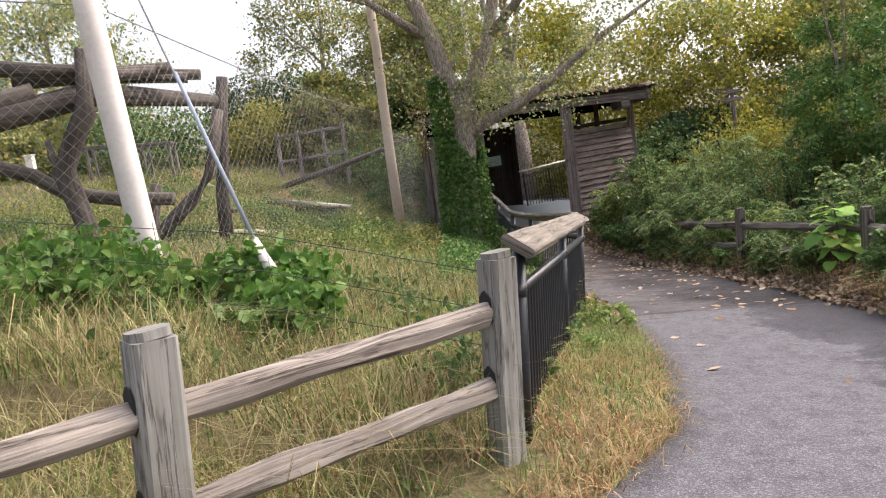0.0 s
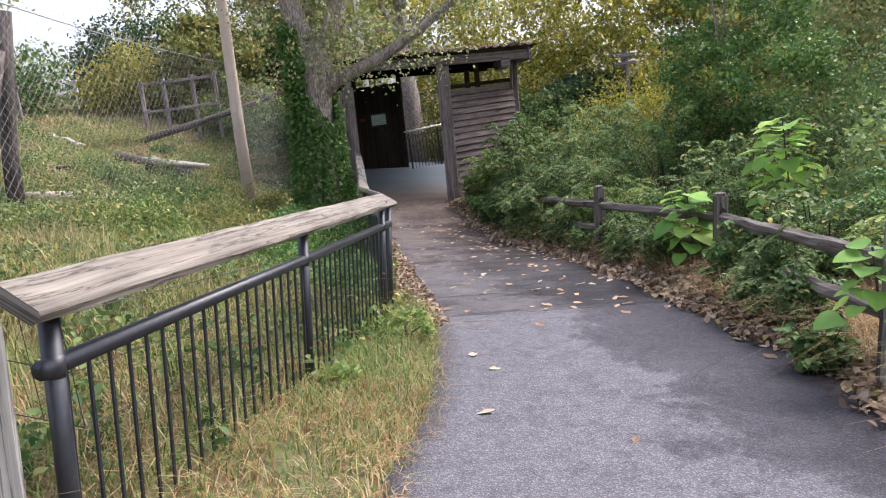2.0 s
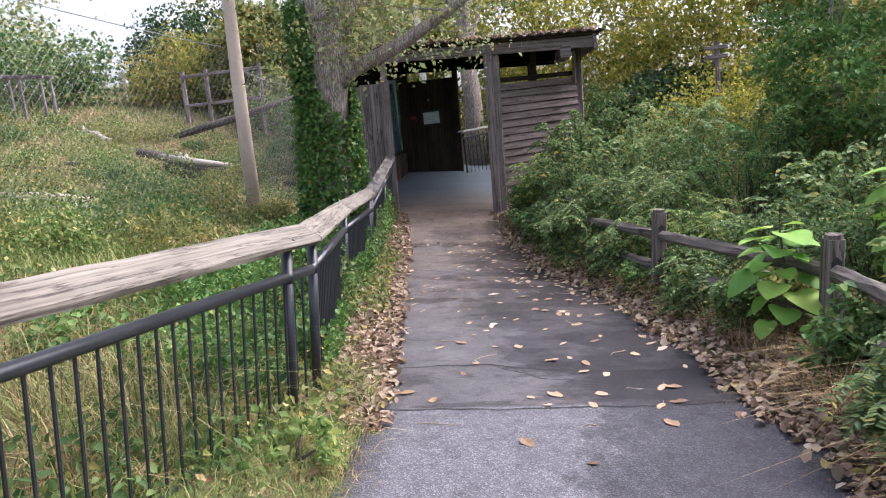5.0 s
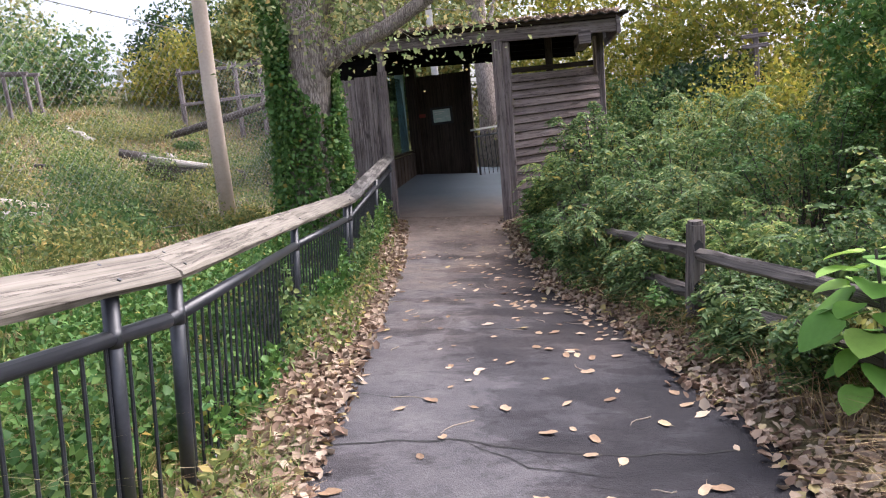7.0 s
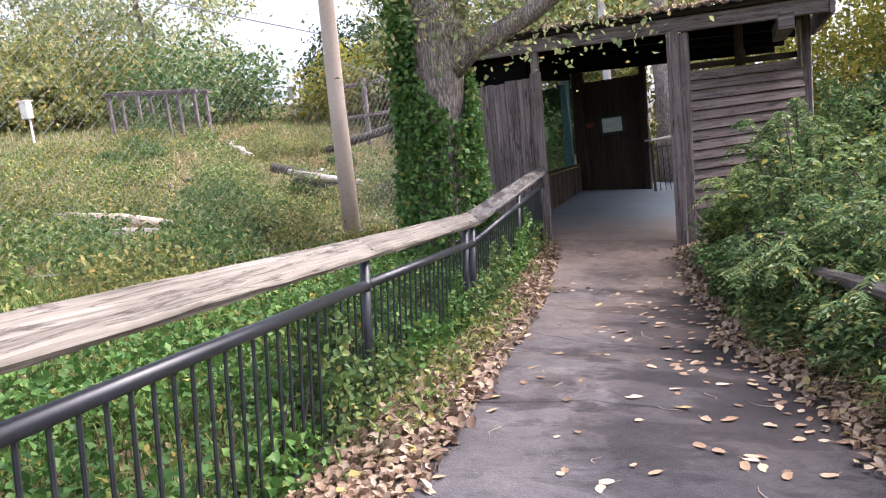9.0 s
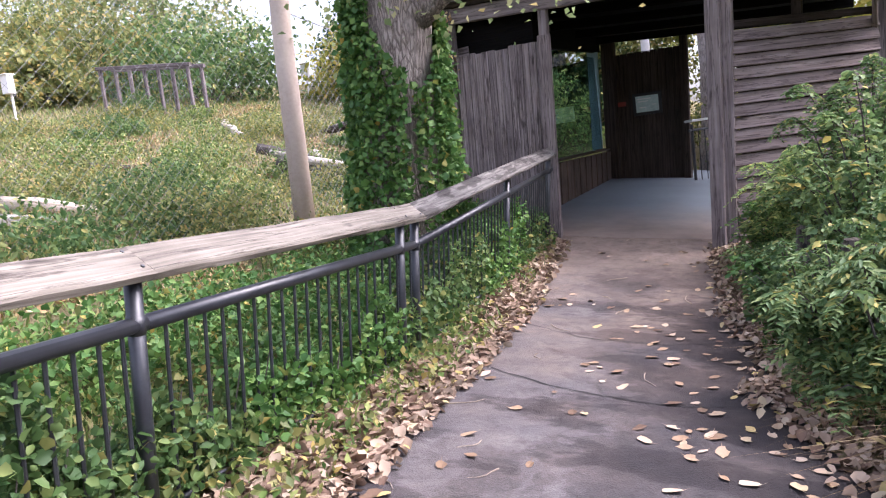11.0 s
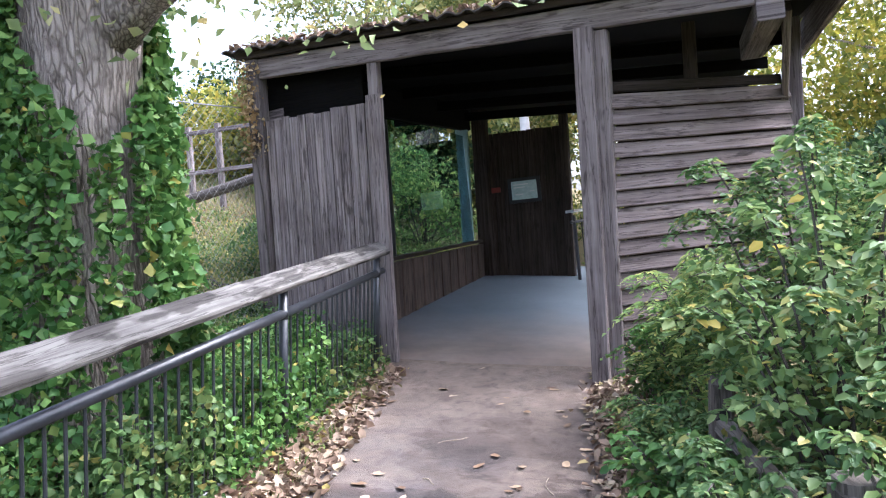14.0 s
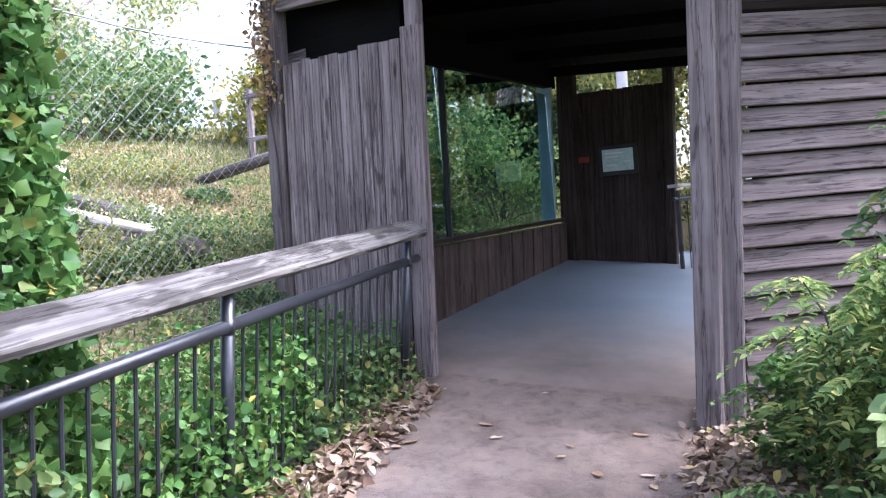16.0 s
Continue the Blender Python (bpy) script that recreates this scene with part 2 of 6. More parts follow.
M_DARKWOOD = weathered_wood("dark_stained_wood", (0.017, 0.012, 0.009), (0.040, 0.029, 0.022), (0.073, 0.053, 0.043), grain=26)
M_DEAD = weathered_wood("dead_wood", (0.039, 0.031, 0.025), (0.106, 0.092, 0.081), (0.202, 0.185, 0.168), grain=14)
M_BLEACHED = weathered_wood("bleached_wood", (0.3, 0.27, 0.23), (0.58, 0.54, 0.48), (0.78, 0.74, 0.68), grain=14)
M_TWIG = weathered_wood("bleached_twig", (0.2, 0.16, 0.12), (0.42, 0.35, 0.27), (0.6, 0.52, 0.43), grain=20)
M_STEEL = mottled("dark_painted_steel", [(0.3, (0.009, 0.010, 0.012)), (0.55, (0.019, 0.021, 0.026)), (0.8, (0.048, 0.048, 0.057))], 5, 60, 0.4, 0.1, 0.002, 0.4, 0.6)


def bark_material():
    """Grey-brown bark with long upright furrows."""
    m, nt, b = shader("furrowed_bark")
    v = place(nt, (16, 16, 2.4))
    w = noise_tex(nt, v, 1.6, 6, 0.7, 1.2)
    vor = nt.nodes.new("ShaderNodeTexVoronoi")
    vor.feature = "DISTANCE_TO_EDGE"
    vor.inputs["Scale"].default_value = 2.0
    warp = nt.nodes.new("ShaderNodeVectorMath")
    wn = node(nt, "ShaderNodeTexNoise", Scale=5.0, Detail=4)
    nt.links.new(place(nt, (1, 1, 0.6)), wn.inputs["Vector"])
    nt.links.new(place(nt, (19, 19, 2.4)), warp.inputs[0])
    sc = nt.nodes.new("ShaderNodeVectorMath")
    sc.operation = "SCALE"
    sc.inputs["Scale"].default_value = 1.6
    nt.links.new(wn.outputs["Color"], sc.inputs[0])
    nt.links.new(sc.outputs["Vector"], warp.inputs[1])
    nt.links.new(warp.outputs["Vector"], vor.inputs["Vector"])
    edge = ramp(nt, vor.outputs["Distance"], [(0.0, (0.02, 0.015, 0.012)), (0.06, (0.12, 0.095, 0.08)), (0.18, (0.46, 0.39, 0.34)), (0.45, (0.58, 0.50, 0.45))])
    c = blend(nt, 0.55, edge, ramp(nt, w, [(0.3, (0.11, 0.085, 0.07)), (0.55, (0.42, 0.355, 0.31)), (0.8, (0.62, 0.55, 0.49))]))
    nt.links.new(c, b.inputs["Base Color"])
    b.inputs["Roughness"].default_value = 0.95
    b.inputs["Specular IOR Level"].default_value = 0.15
    bump(nt, b, c, 1.0, 0.06)
    return m


M_BARK = bark_material()
M_WIRE = mottled("galvanised_wire", [(0.3, (0.135, 0.135, 0.127)), (0.7, (0.212, 0.212, 0.204))], 8, 80, 0.5, 0.1, 0.001, 0.5, 0.5)
M_PINKPOLE = mottled("weathered_pole", [(0.3, (0.42, 0.33, 0.26)), (0.5, (0.55, 0.45, 0.37)), (0.75, (0.66, 0.57, 0.48))], 1.2, 30, 0.8, 0.2, 0.006, 0.35)
M_WHITEPOLE = mottled("painted_pole", [(0.3, (0.50, 0.46, 0.43)), (0.55, (0.66, 0.62, 0.59)), (0.8, (0.76, 0.73, 0.70))], 1.1, 26, 0.6, 0.12, 0.004, 0.35)

M_SLEEVE = mottled("blue_grey_sleeve", [(0.3, (0.20, 0.23, 0.29)), (0.7, (0.30, 0.34, 0.40))], 6, 50, 0.5)


def silt_colour(nt, v):
    return ramp(nt, noise_tex(nt, v, 2.1, 6, 0.65), [(0.3, (0.144, 0.108, 0.083)), (0.55, (0.210, 0.161, 0.127)), (0.75, (0.268, 0.211, 0.169))])


# near-black timber: the shade under the roof is put into its colour
M_SHADEBLACK = weathered_wood("shade_black_timber", (0.0018, 0.0014, 0.0014), (0.0036, 0.0032, 0.0027), (0.0063, 0.0049, 0.0045), grain=26)
M_SHADEBLACK.node_tree.nodes["Principled BSDF"].inputs["Specular IOR Level"].default_value = 0.08


def concrete_material():
    m, nt, b = shader("shelter_concrete")
    v = place(nt, (1, 1, 1))
    c = blend(nt, 0.4, ramp(nt, noise_tex(nt, v, 0.9), [(0.3, (0.086, 0.110, 0.133)), (0.7, (0.142, 0.176, 0.211))]), ramp(nt, noise_tex(nt, v, 75, 4, 0.7), [(0.3, (0.086, 0.103, 0.120)), (0.7, (0.181, 0.211, 0.237))]))
    sep = nt.nodes.new("ShaderNodeSeparateXYZ")
    nt.links.new(v, sep.inputs["Vector"])
    add = nt.nodes.new("ShaderNodeMath")
    nt.links.new(sep.outputs["Y"], add.inputs[0])
    sc = nt.nodes.new("ShaderNodeMath")
    sc.operation = "MULTIPLY"
    nt.links.new(noise_tex(nt, v, 1.3, 4), sc.inputs[0])
    sc.inputs[1].default_value = 1.6
    nt.links.new(sc.outputs["Value"], add.inputs[1])
    mr = node(nt, "ShaderNodeMapRange")
    nt.links.new(add.outputs["Value"], mr.inputs["Value"])
    for key, val in (("From Min", 20.0), ("From Max", 22.6), ("To Min", 1.0), ("To Max", 0.0)):
        mr.inputs[key].default_value = val
    c = blend(nt, mr.outputs["Result"], c, silt_colour(nt, v))
    nt.links.new(c, b.inputs["Base Color"])
    b.inputs["Roughness"].default_value = 0.62
    b.inputs["Specular IOR Level"].default_value = 0.4
    return m


M_CONCRETE = concrete_material()
M_ROOF = mottled("rusted_roofing", [(0.3, (0.030, 0.025, 0.023)), (0.55, (0.072, 0.060, 0.054)), (0.8, (0.132, 0.114, 0.102))], 2.5, 30, 0.8, 0.4, 0.01)
L_GREEN = leafy("green_leaves", [(0, (0.0517, 0.1110, 0.0360)), (0.5, (0.0979, 0.1770, 0.0580)), (0.9, (0.1793, 0.2500, 0.0810)), (1, (0.3553, 0.3170, 0.0980))], 0.42)
L_IVY = leafy("ivy_leaves", [(0, (0.0482, 0.1258, 0.0315)), (0.5, (0.0911, 0.1946, 0.0455)), (0.972, (0.1676, 0.2720, 0.0697)), (1, (0.4680, 0.3311, 0.0771))])
L_BLUISH = leafy("grey_green_leaves", [(0, (0.0894, 0.1600, 0.0600)), (0.5, (0.1703, 0.2649, 0.1004)), (0.9, (0.2813, 0.3543, 0.1292)), (1, (0.5250, 0.4197, 0.1075))], 0.4)
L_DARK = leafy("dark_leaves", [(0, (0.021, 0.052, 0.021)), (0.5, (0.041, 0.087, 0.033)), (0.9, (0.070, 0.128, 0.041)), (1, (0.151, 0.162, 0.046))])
L_YELLOW = leafy("yellow_leaves", [(0, (0.1123, 0.1505, 0.0296)), (0.4, (0.2262, 0.2410, 0.0421)), (0.8, (0.3463, 0.3237, 0.0515)), (1, (0.3916, 0.3011, 0.0601))], 0.5)
L_LIGHT = leafy("light_green_leaves", [(0, (0.115, 0.209, 0.068)), (0.5, (0.229, 0.337, 0.108)), (0.85, (0.410, 0.482, 0.158)), (1, (0.623, 0.578, 0.196))], 0.5)
L_PALE = leafy("pale_leaves", [(0, (0.145, 0.203, 0.087)), (0.5, (0.290, 0.348, 0.145)), (0.85, (0.464, 0.464, 0.232)), (1, (0.580, 0.435, 0.174))], 0.42)
L_OLIVE = leafy("olive_leaves", [(0, (0.0941, 0.1344, 0.0470)), (0.5, (0.2058, 0.2360, 0.0781)), (0.85, (0.3478, 0.3310, 0.1117)), (1, (0.4746, 0.3478, 0.1117))], 0.45)
L_BIG = leafy("broad_leaves", [(0, (0.055, 0.137, 0.023)), (0.6, (0.087, 0.189, 0.035)), (1, (0.141, 0.221, 0.046))], 0.35)
L_LITTER = leafy("fallen_leaves", [(0, (0.121, 0.073, 0.051)), (0.3, (0.233, 0.157, 0.112)), (0.65, (0.343, 0.254, 0.185)), (0.9, (0.437, 0.352, 0.274)), (1, (0.410, 0.333, 0.103))], 0.1, 0.8)
L_TAN = leafy("tan_straw", [(0, (0.204, 0.128, 0.060)), (0.5, (0.357, 0.238, 0.119)), (0.85, (0.476, 0.357, 0.204)), (1, (0.527, 0.425, 0.272))], 0.15, 0.8)
L_RUST = leafy("rusty_grass", [(0, (0.180, 0.091, 0.038)), (0.5, (0.324, 0.192, 0.086)), (0.85, (0.405, 0.292, 0.151)), (1, (0.450, 0.383, 0.238))], 0.15, 0.8)
L_GRASS = leafy("green_grass", [(0, (0.067, 0.131, 0.034)), (0.5, (0.146, 0.224, 0.056)), (0.85, (0.280, 0.320, 0.101)), (1, (0.471, 0.427, 0.202))], 0.3, 0.6)
L_STRAW = leafy("straw_grass", [(0, (0.153, 0.141, 0.054)), (0.5, (0.305, 0.273, 0.126)), (0.85, (0.448, 0.396, 0.215)), (1, (0.520, 0.396, 0.215))], 0.25, 0.7)

# ---- plan of the ground ----
GY = (-30, -6, 0, 2.7, 5.5, 8.4, 10.5, 14.1, 16.2, 18.5, 19.2, 22, 25, 40)
GZ = (0.3, -0.1, -0.40, -0.56, -0.78, -0.95, -1.07, -1.22, -1.24, -1.1, -1.03, -0.86, -0.70, -0.6)
LY = (-30, -6, 0, 3.4, 4.3, 6.1, 7.3, 8.7, 11, 13.3, 15.6, 18.7, 19.2, 19.8, 22, 25.2, 27, 40)
LX = (-33, -9, -2.7, 0.75, 1.32, 1.7, 1.83, 1.86, 1.72, 1.6, 1.5, 1.26, 1.15, 0.45, 0.62, 0.9, 1.6, 8)
RY = (-30, -6, -0.7, 0.8, 2.8, 4.5, 6, 7.9, 9.5, 11.5, 12.8, 14, 16.5, 18.6, 19.5, 22, 25, 27, 40)
RX = (-28, -5, 0.2, 1.9, 3.4, 4.1, 4.36, 4.4, 4.32, 4.15, 3.88, 3.62, 3.33, 3.18, 3.4, 4.4, 5.4, 7, 20)


def lay(x, y):
    """The ground's height, for arrays."""
    x, y = np.asarray(x, float), np.asarray(y, float)
    zc, xl, xr = np.interp(y, GY, GZ), np.interp(y, LY, LX), np.interp(y, RY, RX)
    inside = zc - 0.10 * (np.clip(x, xl, xr) - np.clip(2.5, xl, xr))
    d = np.clip(xl - x, 0, None) * np.where(y < 3.4, 0.72, 1.0)
    left = 0.36 * np.minimum(d, 2.4) + 0.19 * np.clip(d - 2.4, 0, 14) + 0.02 * np.clip(d - 16.4, 0, 60) + 0.05 * np.clip(y - 16, 0, 15) * np.clip((d - 4) / 4, 0, 1)
    left = left * (1 - 0.2 * np.clip((y - 17.5) / 2, 0, 1) * np.clip((5.5 - d) / 1.5, 0, 1))
    e = np.clip(x - xr, 0, None)
    right = 0.13 * np.minimum(e, 1.0) + 0.035 * np.clip(e - 1.0, 0, 40)
    rough = 0.05 * np.sin(1.7 * x + 0.6 * y) * np.sin(1.1 * y - 0.4 * x) * np.clip((d + e) * 1.5, 0, 1)
    return inside + left + right + rough


def lie(x, y):
    return float(lay(x, y))


def grid_mesh(name, xs, ys, fz, mat):
    X, Y = np.meshgrid(xs, ys)
    v = np.stack([X, Y, fz(X, Y)], -1).reshape(-1, 3)
    nx, ny = len(xs), len(ys)
    i = (np.arange(ny - 1)[:, None] * nx + np.arange(nx - 1)[None, :]).ravel()
    f = np.stack([i, i + 1, i + nx + 1, i + nx], 1)
    me = bpy.data.meshes.new(name)
    me.from_pydata(v.tolist(), [], f.tolist())
    me.polygons.foreach_set("use_smooth", [True] * len(me.polygons))
    me.materials.append(mat)
    me.update()
    return me


def soil_material():
    m, nt, b = shader("soil_and_turf")
    v = place(nt, (1, 1, 1))
    big, small = noise_tex(nt, v, 0.8, 5), noise_tex(nt, v, 26, 5, 0.7)
    c1 = ramp(nt, big, [(0.3, (0.08, 0.085, 0.038)), (0.5, (0.15, 0.135, 0.065)), (0.7, (0.22, 0.185, 0.10))])
    c2 = ramp(nt, small, [(0.3, (0.07, 0.06, 0.035)), (0.6, (0.24, 0.19, 0.11))])
    nt.links.new(blend(nt, 0.5, c1, c2), b.inputs["Base Color"])
    b.inputs["Roughness"].default_value = 0.95
    b.inputs["Specular IOR Level"].default_value = 0.1
    bump(nt, b, small, 0.8, 0.05)
    return m


def asphalt_material():
    """Worn asphalt: pale grey with fine aggregate, dark sealed patches and brown silt."""
    m, nt, b = shader("worn_asphalt")
    v = place(nt, (1, 1, 1))
    fine = noise_tex(nt, v, 150, 3, 0.8)
    vor = nt.nodes.new("ShaderNodeTexVoronoi")
    vor.inputs["Scale"].default_value = 120
    nt.links.new(v, vor.inputs["Vector"])
    stone = ramp(nt, vor.outputs["Color"], [(0.2, (0.036, 0.035, 0.041)), (0.6, (0.098, 0.095, 0.110)), (0.95, (0.36, 0.355, 0.38))])
    grey = blend(nt, 0.6, stone, ramp(nt, fine, [(0.3, (0.058, 0.057, 0.064)), (0.7, (0.165, 0.162, 0.172))]))
    patch = noise_tex(nt, v, 0.9, 8, 0.7, 0.4)
    # older, smoother surface past the joint
    far_sep = nt.nodes.new("ShaderNodeSeparateXYZ")
    nt.links.new(v, far_sep.inputs["Vector"])
    past = node(nt, "ShaderNodeMapRange")
    nt.links.new(far_sep.outputs["Y"], past.inputs["Value"])
    past.inputs["From Min"].default_value, past.inputs["From Max"].default_value = 8.43, 8.47
    past.inputs["To Max"].default_value = 0.72
    old = ramp(nt, noise_tex(nt, v, 2.3, 7, 0.65), [(0.3, (0.056, 0.051, 0.052)), (0.55, (0.090, 0.082, 0.081)), (0.75, (0.150, 0.137, 0.131))])
    grey = blend(nt, past.outputs["Result"], grey, old)
    # the darker, damp strip along the outer side
    sep = nt.nodes.new("ShaderNodeSeparateXYZ")
    nt.links.new(v, sep.inputs["Vector"])
    mr = node(nt, "ShaderNodeMapRange")
    bend = node(nt, "ShaderNodeMapRange")
    nt.links.new(sep.outputs["Y"], bend.inputs["Value"])
    bend.inputs["From Min"].default_value, bend.inputs["From Max"].default_value = 9.0, 17.0
    bend.inputs["To Max"].default_value = 1.05
    across = nt.nodes.new("ShaderNodeMath")
    nt.links.new(sep.outputs["X"], across.inputs[0])
    nt.links.new(bend.outputs["Result"], across.inputs[1])
    nt.links.new(across.outputs["Value"], mr.inputs["Value"])
    mr.inputs["From Min"].default_value, mr.inputs["From Max"].default_value = 2.4, 4.2
    mr.inputs["To Min"].default_value, mr.inputs["To Max"].default_value = -0.14, 0.33
    add = nt.nodes.new("ShaderNodeMath")
    nt.links.new(patch, add.inputs[0])
    nt.links.new(mr.outputs["Result"], add.inputs[1])
    dark = ramp(nt, add.outputs["Value"], [(0.50, (1.0, 1.0, 1.0)), (0.56, (0.55, 0.55, 0.57)), (0.72, (0.36, 0.36, 0.39))])
    c = blend(nt, 1.0, grey, dark, "MULTIPLY")
    # brown silt washed towards the shelter
    m2 = node(nt, "ShaderNodeMapRange")
    nt.links.new(sep.outputs["Y"], m2.inputs["Value"])
    m2.inputs["From Min"].default_value, m2.inputs["From Max"].default_value = 10.5, 16.5
    silt = nt.nodes.new("ShaderNodeMath")
    silt.operation = "MULTIPLY"
    nt.links.new(m2.outputs["Result"], silt.inputs[0])
    nt.links.new(ramp(nt, noise_tex(nt, v, 1.1, 4), [(0.35, (0.15, 0.15, 0.15)), (0.6, (0.8, 0.8, 0.8))]), silt.inputs[1])
    m3 = node(nt, "ShaderNodeMapRange")
    nt.links.new(sep.outputs["Y"], m3.inputs["Value"])
    m3.inputs["From Min"].default_value, m3.inputs["From Max"].default_value = 16.2, 18.4
    most = nt.nodes.new("ShaderNodeMath")
    most.operation = "MAXIMUM"
    nt.links.new(silt.outputs["Value"], most.inputs[0])
    nt.links.new(m3.outputs["Result"], most.inputs[1])
    c = blend(nt, most.outputs["Value"], c, silt_colour(nt, v))
    # damp blotches that fade out under the silt at the shelter
    damp = nt.nodes.new("ShaderNodeMath")
    damp.operation = "SUBTRACT"
    full = nt.nodes.new("ShaderNodeMath")
    full.operation = "MULTIPLY"
    full.inputs[1].default_value = 1.35
    nt.links.new(past.outputs["Result"], full.inputs[0])
    nt.links.new(full.outputs["Value"], damp.inputs[0])
    nt.links.new(m3.outputs["Result"], damp.inputs[1])
    damp.use_clamp = True
    outer = nt.nodes.new("ShaderNodeMath")
    outer.operation = "MULTIPLY_ADD"
    outer.inputs[1].default_value = 0.3
    nt.links.new(mr.outputs["Result"], outer.inputs[0])
    nt.links.new(noise_tex(nt, place(nt, (0.6, 1.1, 1)), 1.3, 6, 0.6), outer.inputs[2])
    c = blend(nt, damp.outputs["Value"], c, ramp(nt, outer.outputs["Value"], [(0.50, (1, 1, 1)), (0.525, (0.6, 0.58, 0.59)), (0.68, (0.4, 0.38, 0.39))]), "MULTIPLY")
    c = blend(nt, 0.85, c, ramp(nt, noise_tex(nt, v, 7.5, 8, 0.72, 0.6), [(0.34, (0.62, 0.6, 0.6)), (0.5, (1, 1, 1)), (0.7, (1.2, 1.18, 1.16))]), "MULTIPLY")
    nt.links.new(c, b.inputs["Base Color"])
    b.inputs["Roughness"].default_value = 0.82
    b.inputs["Specular IOR Level"].default_value = 0.3
    bump(nt, b, vor.outputs["Distance"], 0.6, 0.008)
    return m


M_SOIL, M_ASPHALT = soil_material(), asphalt_material()
M_CRACK_HOLE = mottled("crack_tar_hole_shade", [(0.3, (0.02, 0.02, 0.02)), (0.7, (0.05, 0.048, 0.045))], 8, 60)


def spread(lo, hi, fine, coarse):
    """Grid lines: close together inside, widening outwards."""
    a = [lo]
    step = fine
    while a[-1] > -coarse:
        step *= 1.35
        a.append(a[-1] - step)
    b = [hi]
    step = fine
    while b[-1] < coarse:
        step *= 1.35
        b.append(b[-1] + step)
    return np.array(a[::-1][:-1] + list(np.arange(lo, hi, fine)) + b)


def bed(x, y):
    """Ground, set a hand below the paving."""
    xl, xr = np.interp(y, LY, LX), np.interp(y, RY, RX)
    under = (x > xl + 0.15) & (x < xr - 0.15)
    return lay(x, y) - 0.03 * under


ground = tagged(new("ground", grid_mesh("ground", spread(-7, 9, 0.17, 700), spread(-3, 27, 0.17, 700), bed, M_SOIL)),
                "dry turf and soil bank beside the path", "ground", kind="structure")


def path_mesh():
    ys = np.arange(-9, 19.3, 0.12)
    cols = 13
    v, f = [], []
    for j, y in enumerate(ys):
        wl = 0.06 * noise.noise(Vector((y * 1.1, 3, 0))) + 0.035 * noise.noise(Vector((y * 4.3, 8, 0)))
        wr = 0.06 * noise.noise(Vector((y * 1.0, 13, 0))) + 0.035 * noise.noise(Vector((y * 4.7, 18, 0)))
        xl, xr = np.interp(y, LY, LX) + wl, np.interp(y, RY, RX) + wr
        for i in range(cols):
            s = (i - 1) / (cols - 3)
            x = xl + (xr - xl) * min(max(s, 0), 1)
            z = lie(x, y) + 0.012 + 0.012 * noise.noise(Vector((x * 0.9, y * 0.9, 4)))
            if i in (0, cols - 1):
                z -= 0.07
            v.append((x + (-0.02 if i == 0 else 0.02 if i == cols - 1 else 0), y, z))
    for j in range(len(ys) - 1):
        for i in range(cols - 1):
            a = j * cols + i
            f.append((a, a + 1, a + cols + 1, a + cols))
    me = bpy.data.meshes.new("path")
    me.from_pydata(v, [], f)
    me.polygons.foreach_set("use_smooth", [True] * len(f))
    me.materials.append(M_ASPHALT)
    return me


def on_path(x, y):
    return lie(x, y) + 0.012 + 0.012 * noise.noise(Vector((x * 0.9, y * 0.9, 4)))


path = tagged(new("path", path_mesh()), "worn grey asphalt footpath with dark patches and cracks", "path", kind="structure")


def crack(pts, width, seed):
    """A jagged open crack across the asphalt."""
    mk = MeshMaker()
    line = []
    for (x0, y0), (x1, y1) in zip(pts, pts[1:]):
        n = max(2, int(math.hypot(x1 - x0, y1 - y0) / 0.06))
        for i in range(n):
            f = i / n
            x, y = x0 + (x1 - x0) * f, y0 + (y1 - y0) * f
            line.append((x + 0.03 * noise.noise(Vector((x * 7, y * 7, seed))), y + 0.05 * noise.noise(Vector((x * 5, seed, y * 5)))))
    for i, (x, y) in enumerate(line):
        w = width * (0.4 + 0.9 * abs(noise.noise(Vector((i * 0.37, seed, 2)))))
        mk.v += [Vector((x, y - w, on_path(x, y) + 0.004)), Vector((x, y + w, on_path(x, y) + 0.004))]
        if i:
            b = len(mk.v) - 4
            mk.face((b, b + 2, b + 3, b + 1))
    ob = new("crack", mk.mesh("crack", M_CRACK_HOLE))
    ob.parent = path


for k, (pts, w) in enumerate([
    ([(1.9, 8.44), (2.9, 8.38), (4.2, 8.45)], 0.012),
    ([(1.9, 9.35), (2.6, 9.42), (3.1, 9.25), (3.6, 9.2), (4.3, 9.3)], 0.016),
    ([(2.7, 9.4), (3.0, 9.05), (3.5, 8.9)], 0.008), ([(3.0, 9.25), (3.3, 8.95)], 0.006), ([(3.2, 9.22), (3.25, 8.85), (3.6, 8.7)], 0.006),
    ([(1.75, 14.1), (2.4, 13.75), (3.0, 13.65), (3.6, 13.8)], 0.010),
    ([(1.6, 15.4), (2.2, 15.05), (2.9, 15.0), (3.4, 15.2)], 0.008),
    ([(1.7, 11.9), (2.5, 12.1), (3.8, 12.0)], 0.007), ([(1.8, 10.3), (2.2, 10.2), (2.5, 10.4)], 0.006),
    ([(3.1, 5.2), (3.4, 6.0), (3.9, 6.6)], 0.006), ([(2.4, 12.9), (2.7, 13.4), (2.6, 13.8)], 0.005)]):
    crack(pts, w, k * 3.1)

# ---- shelter ----
PL, PR, PC, PRR = (1.15, 19.2), (3.36, 18.75), (-0.25, 19.5), (5.1, 19.75)


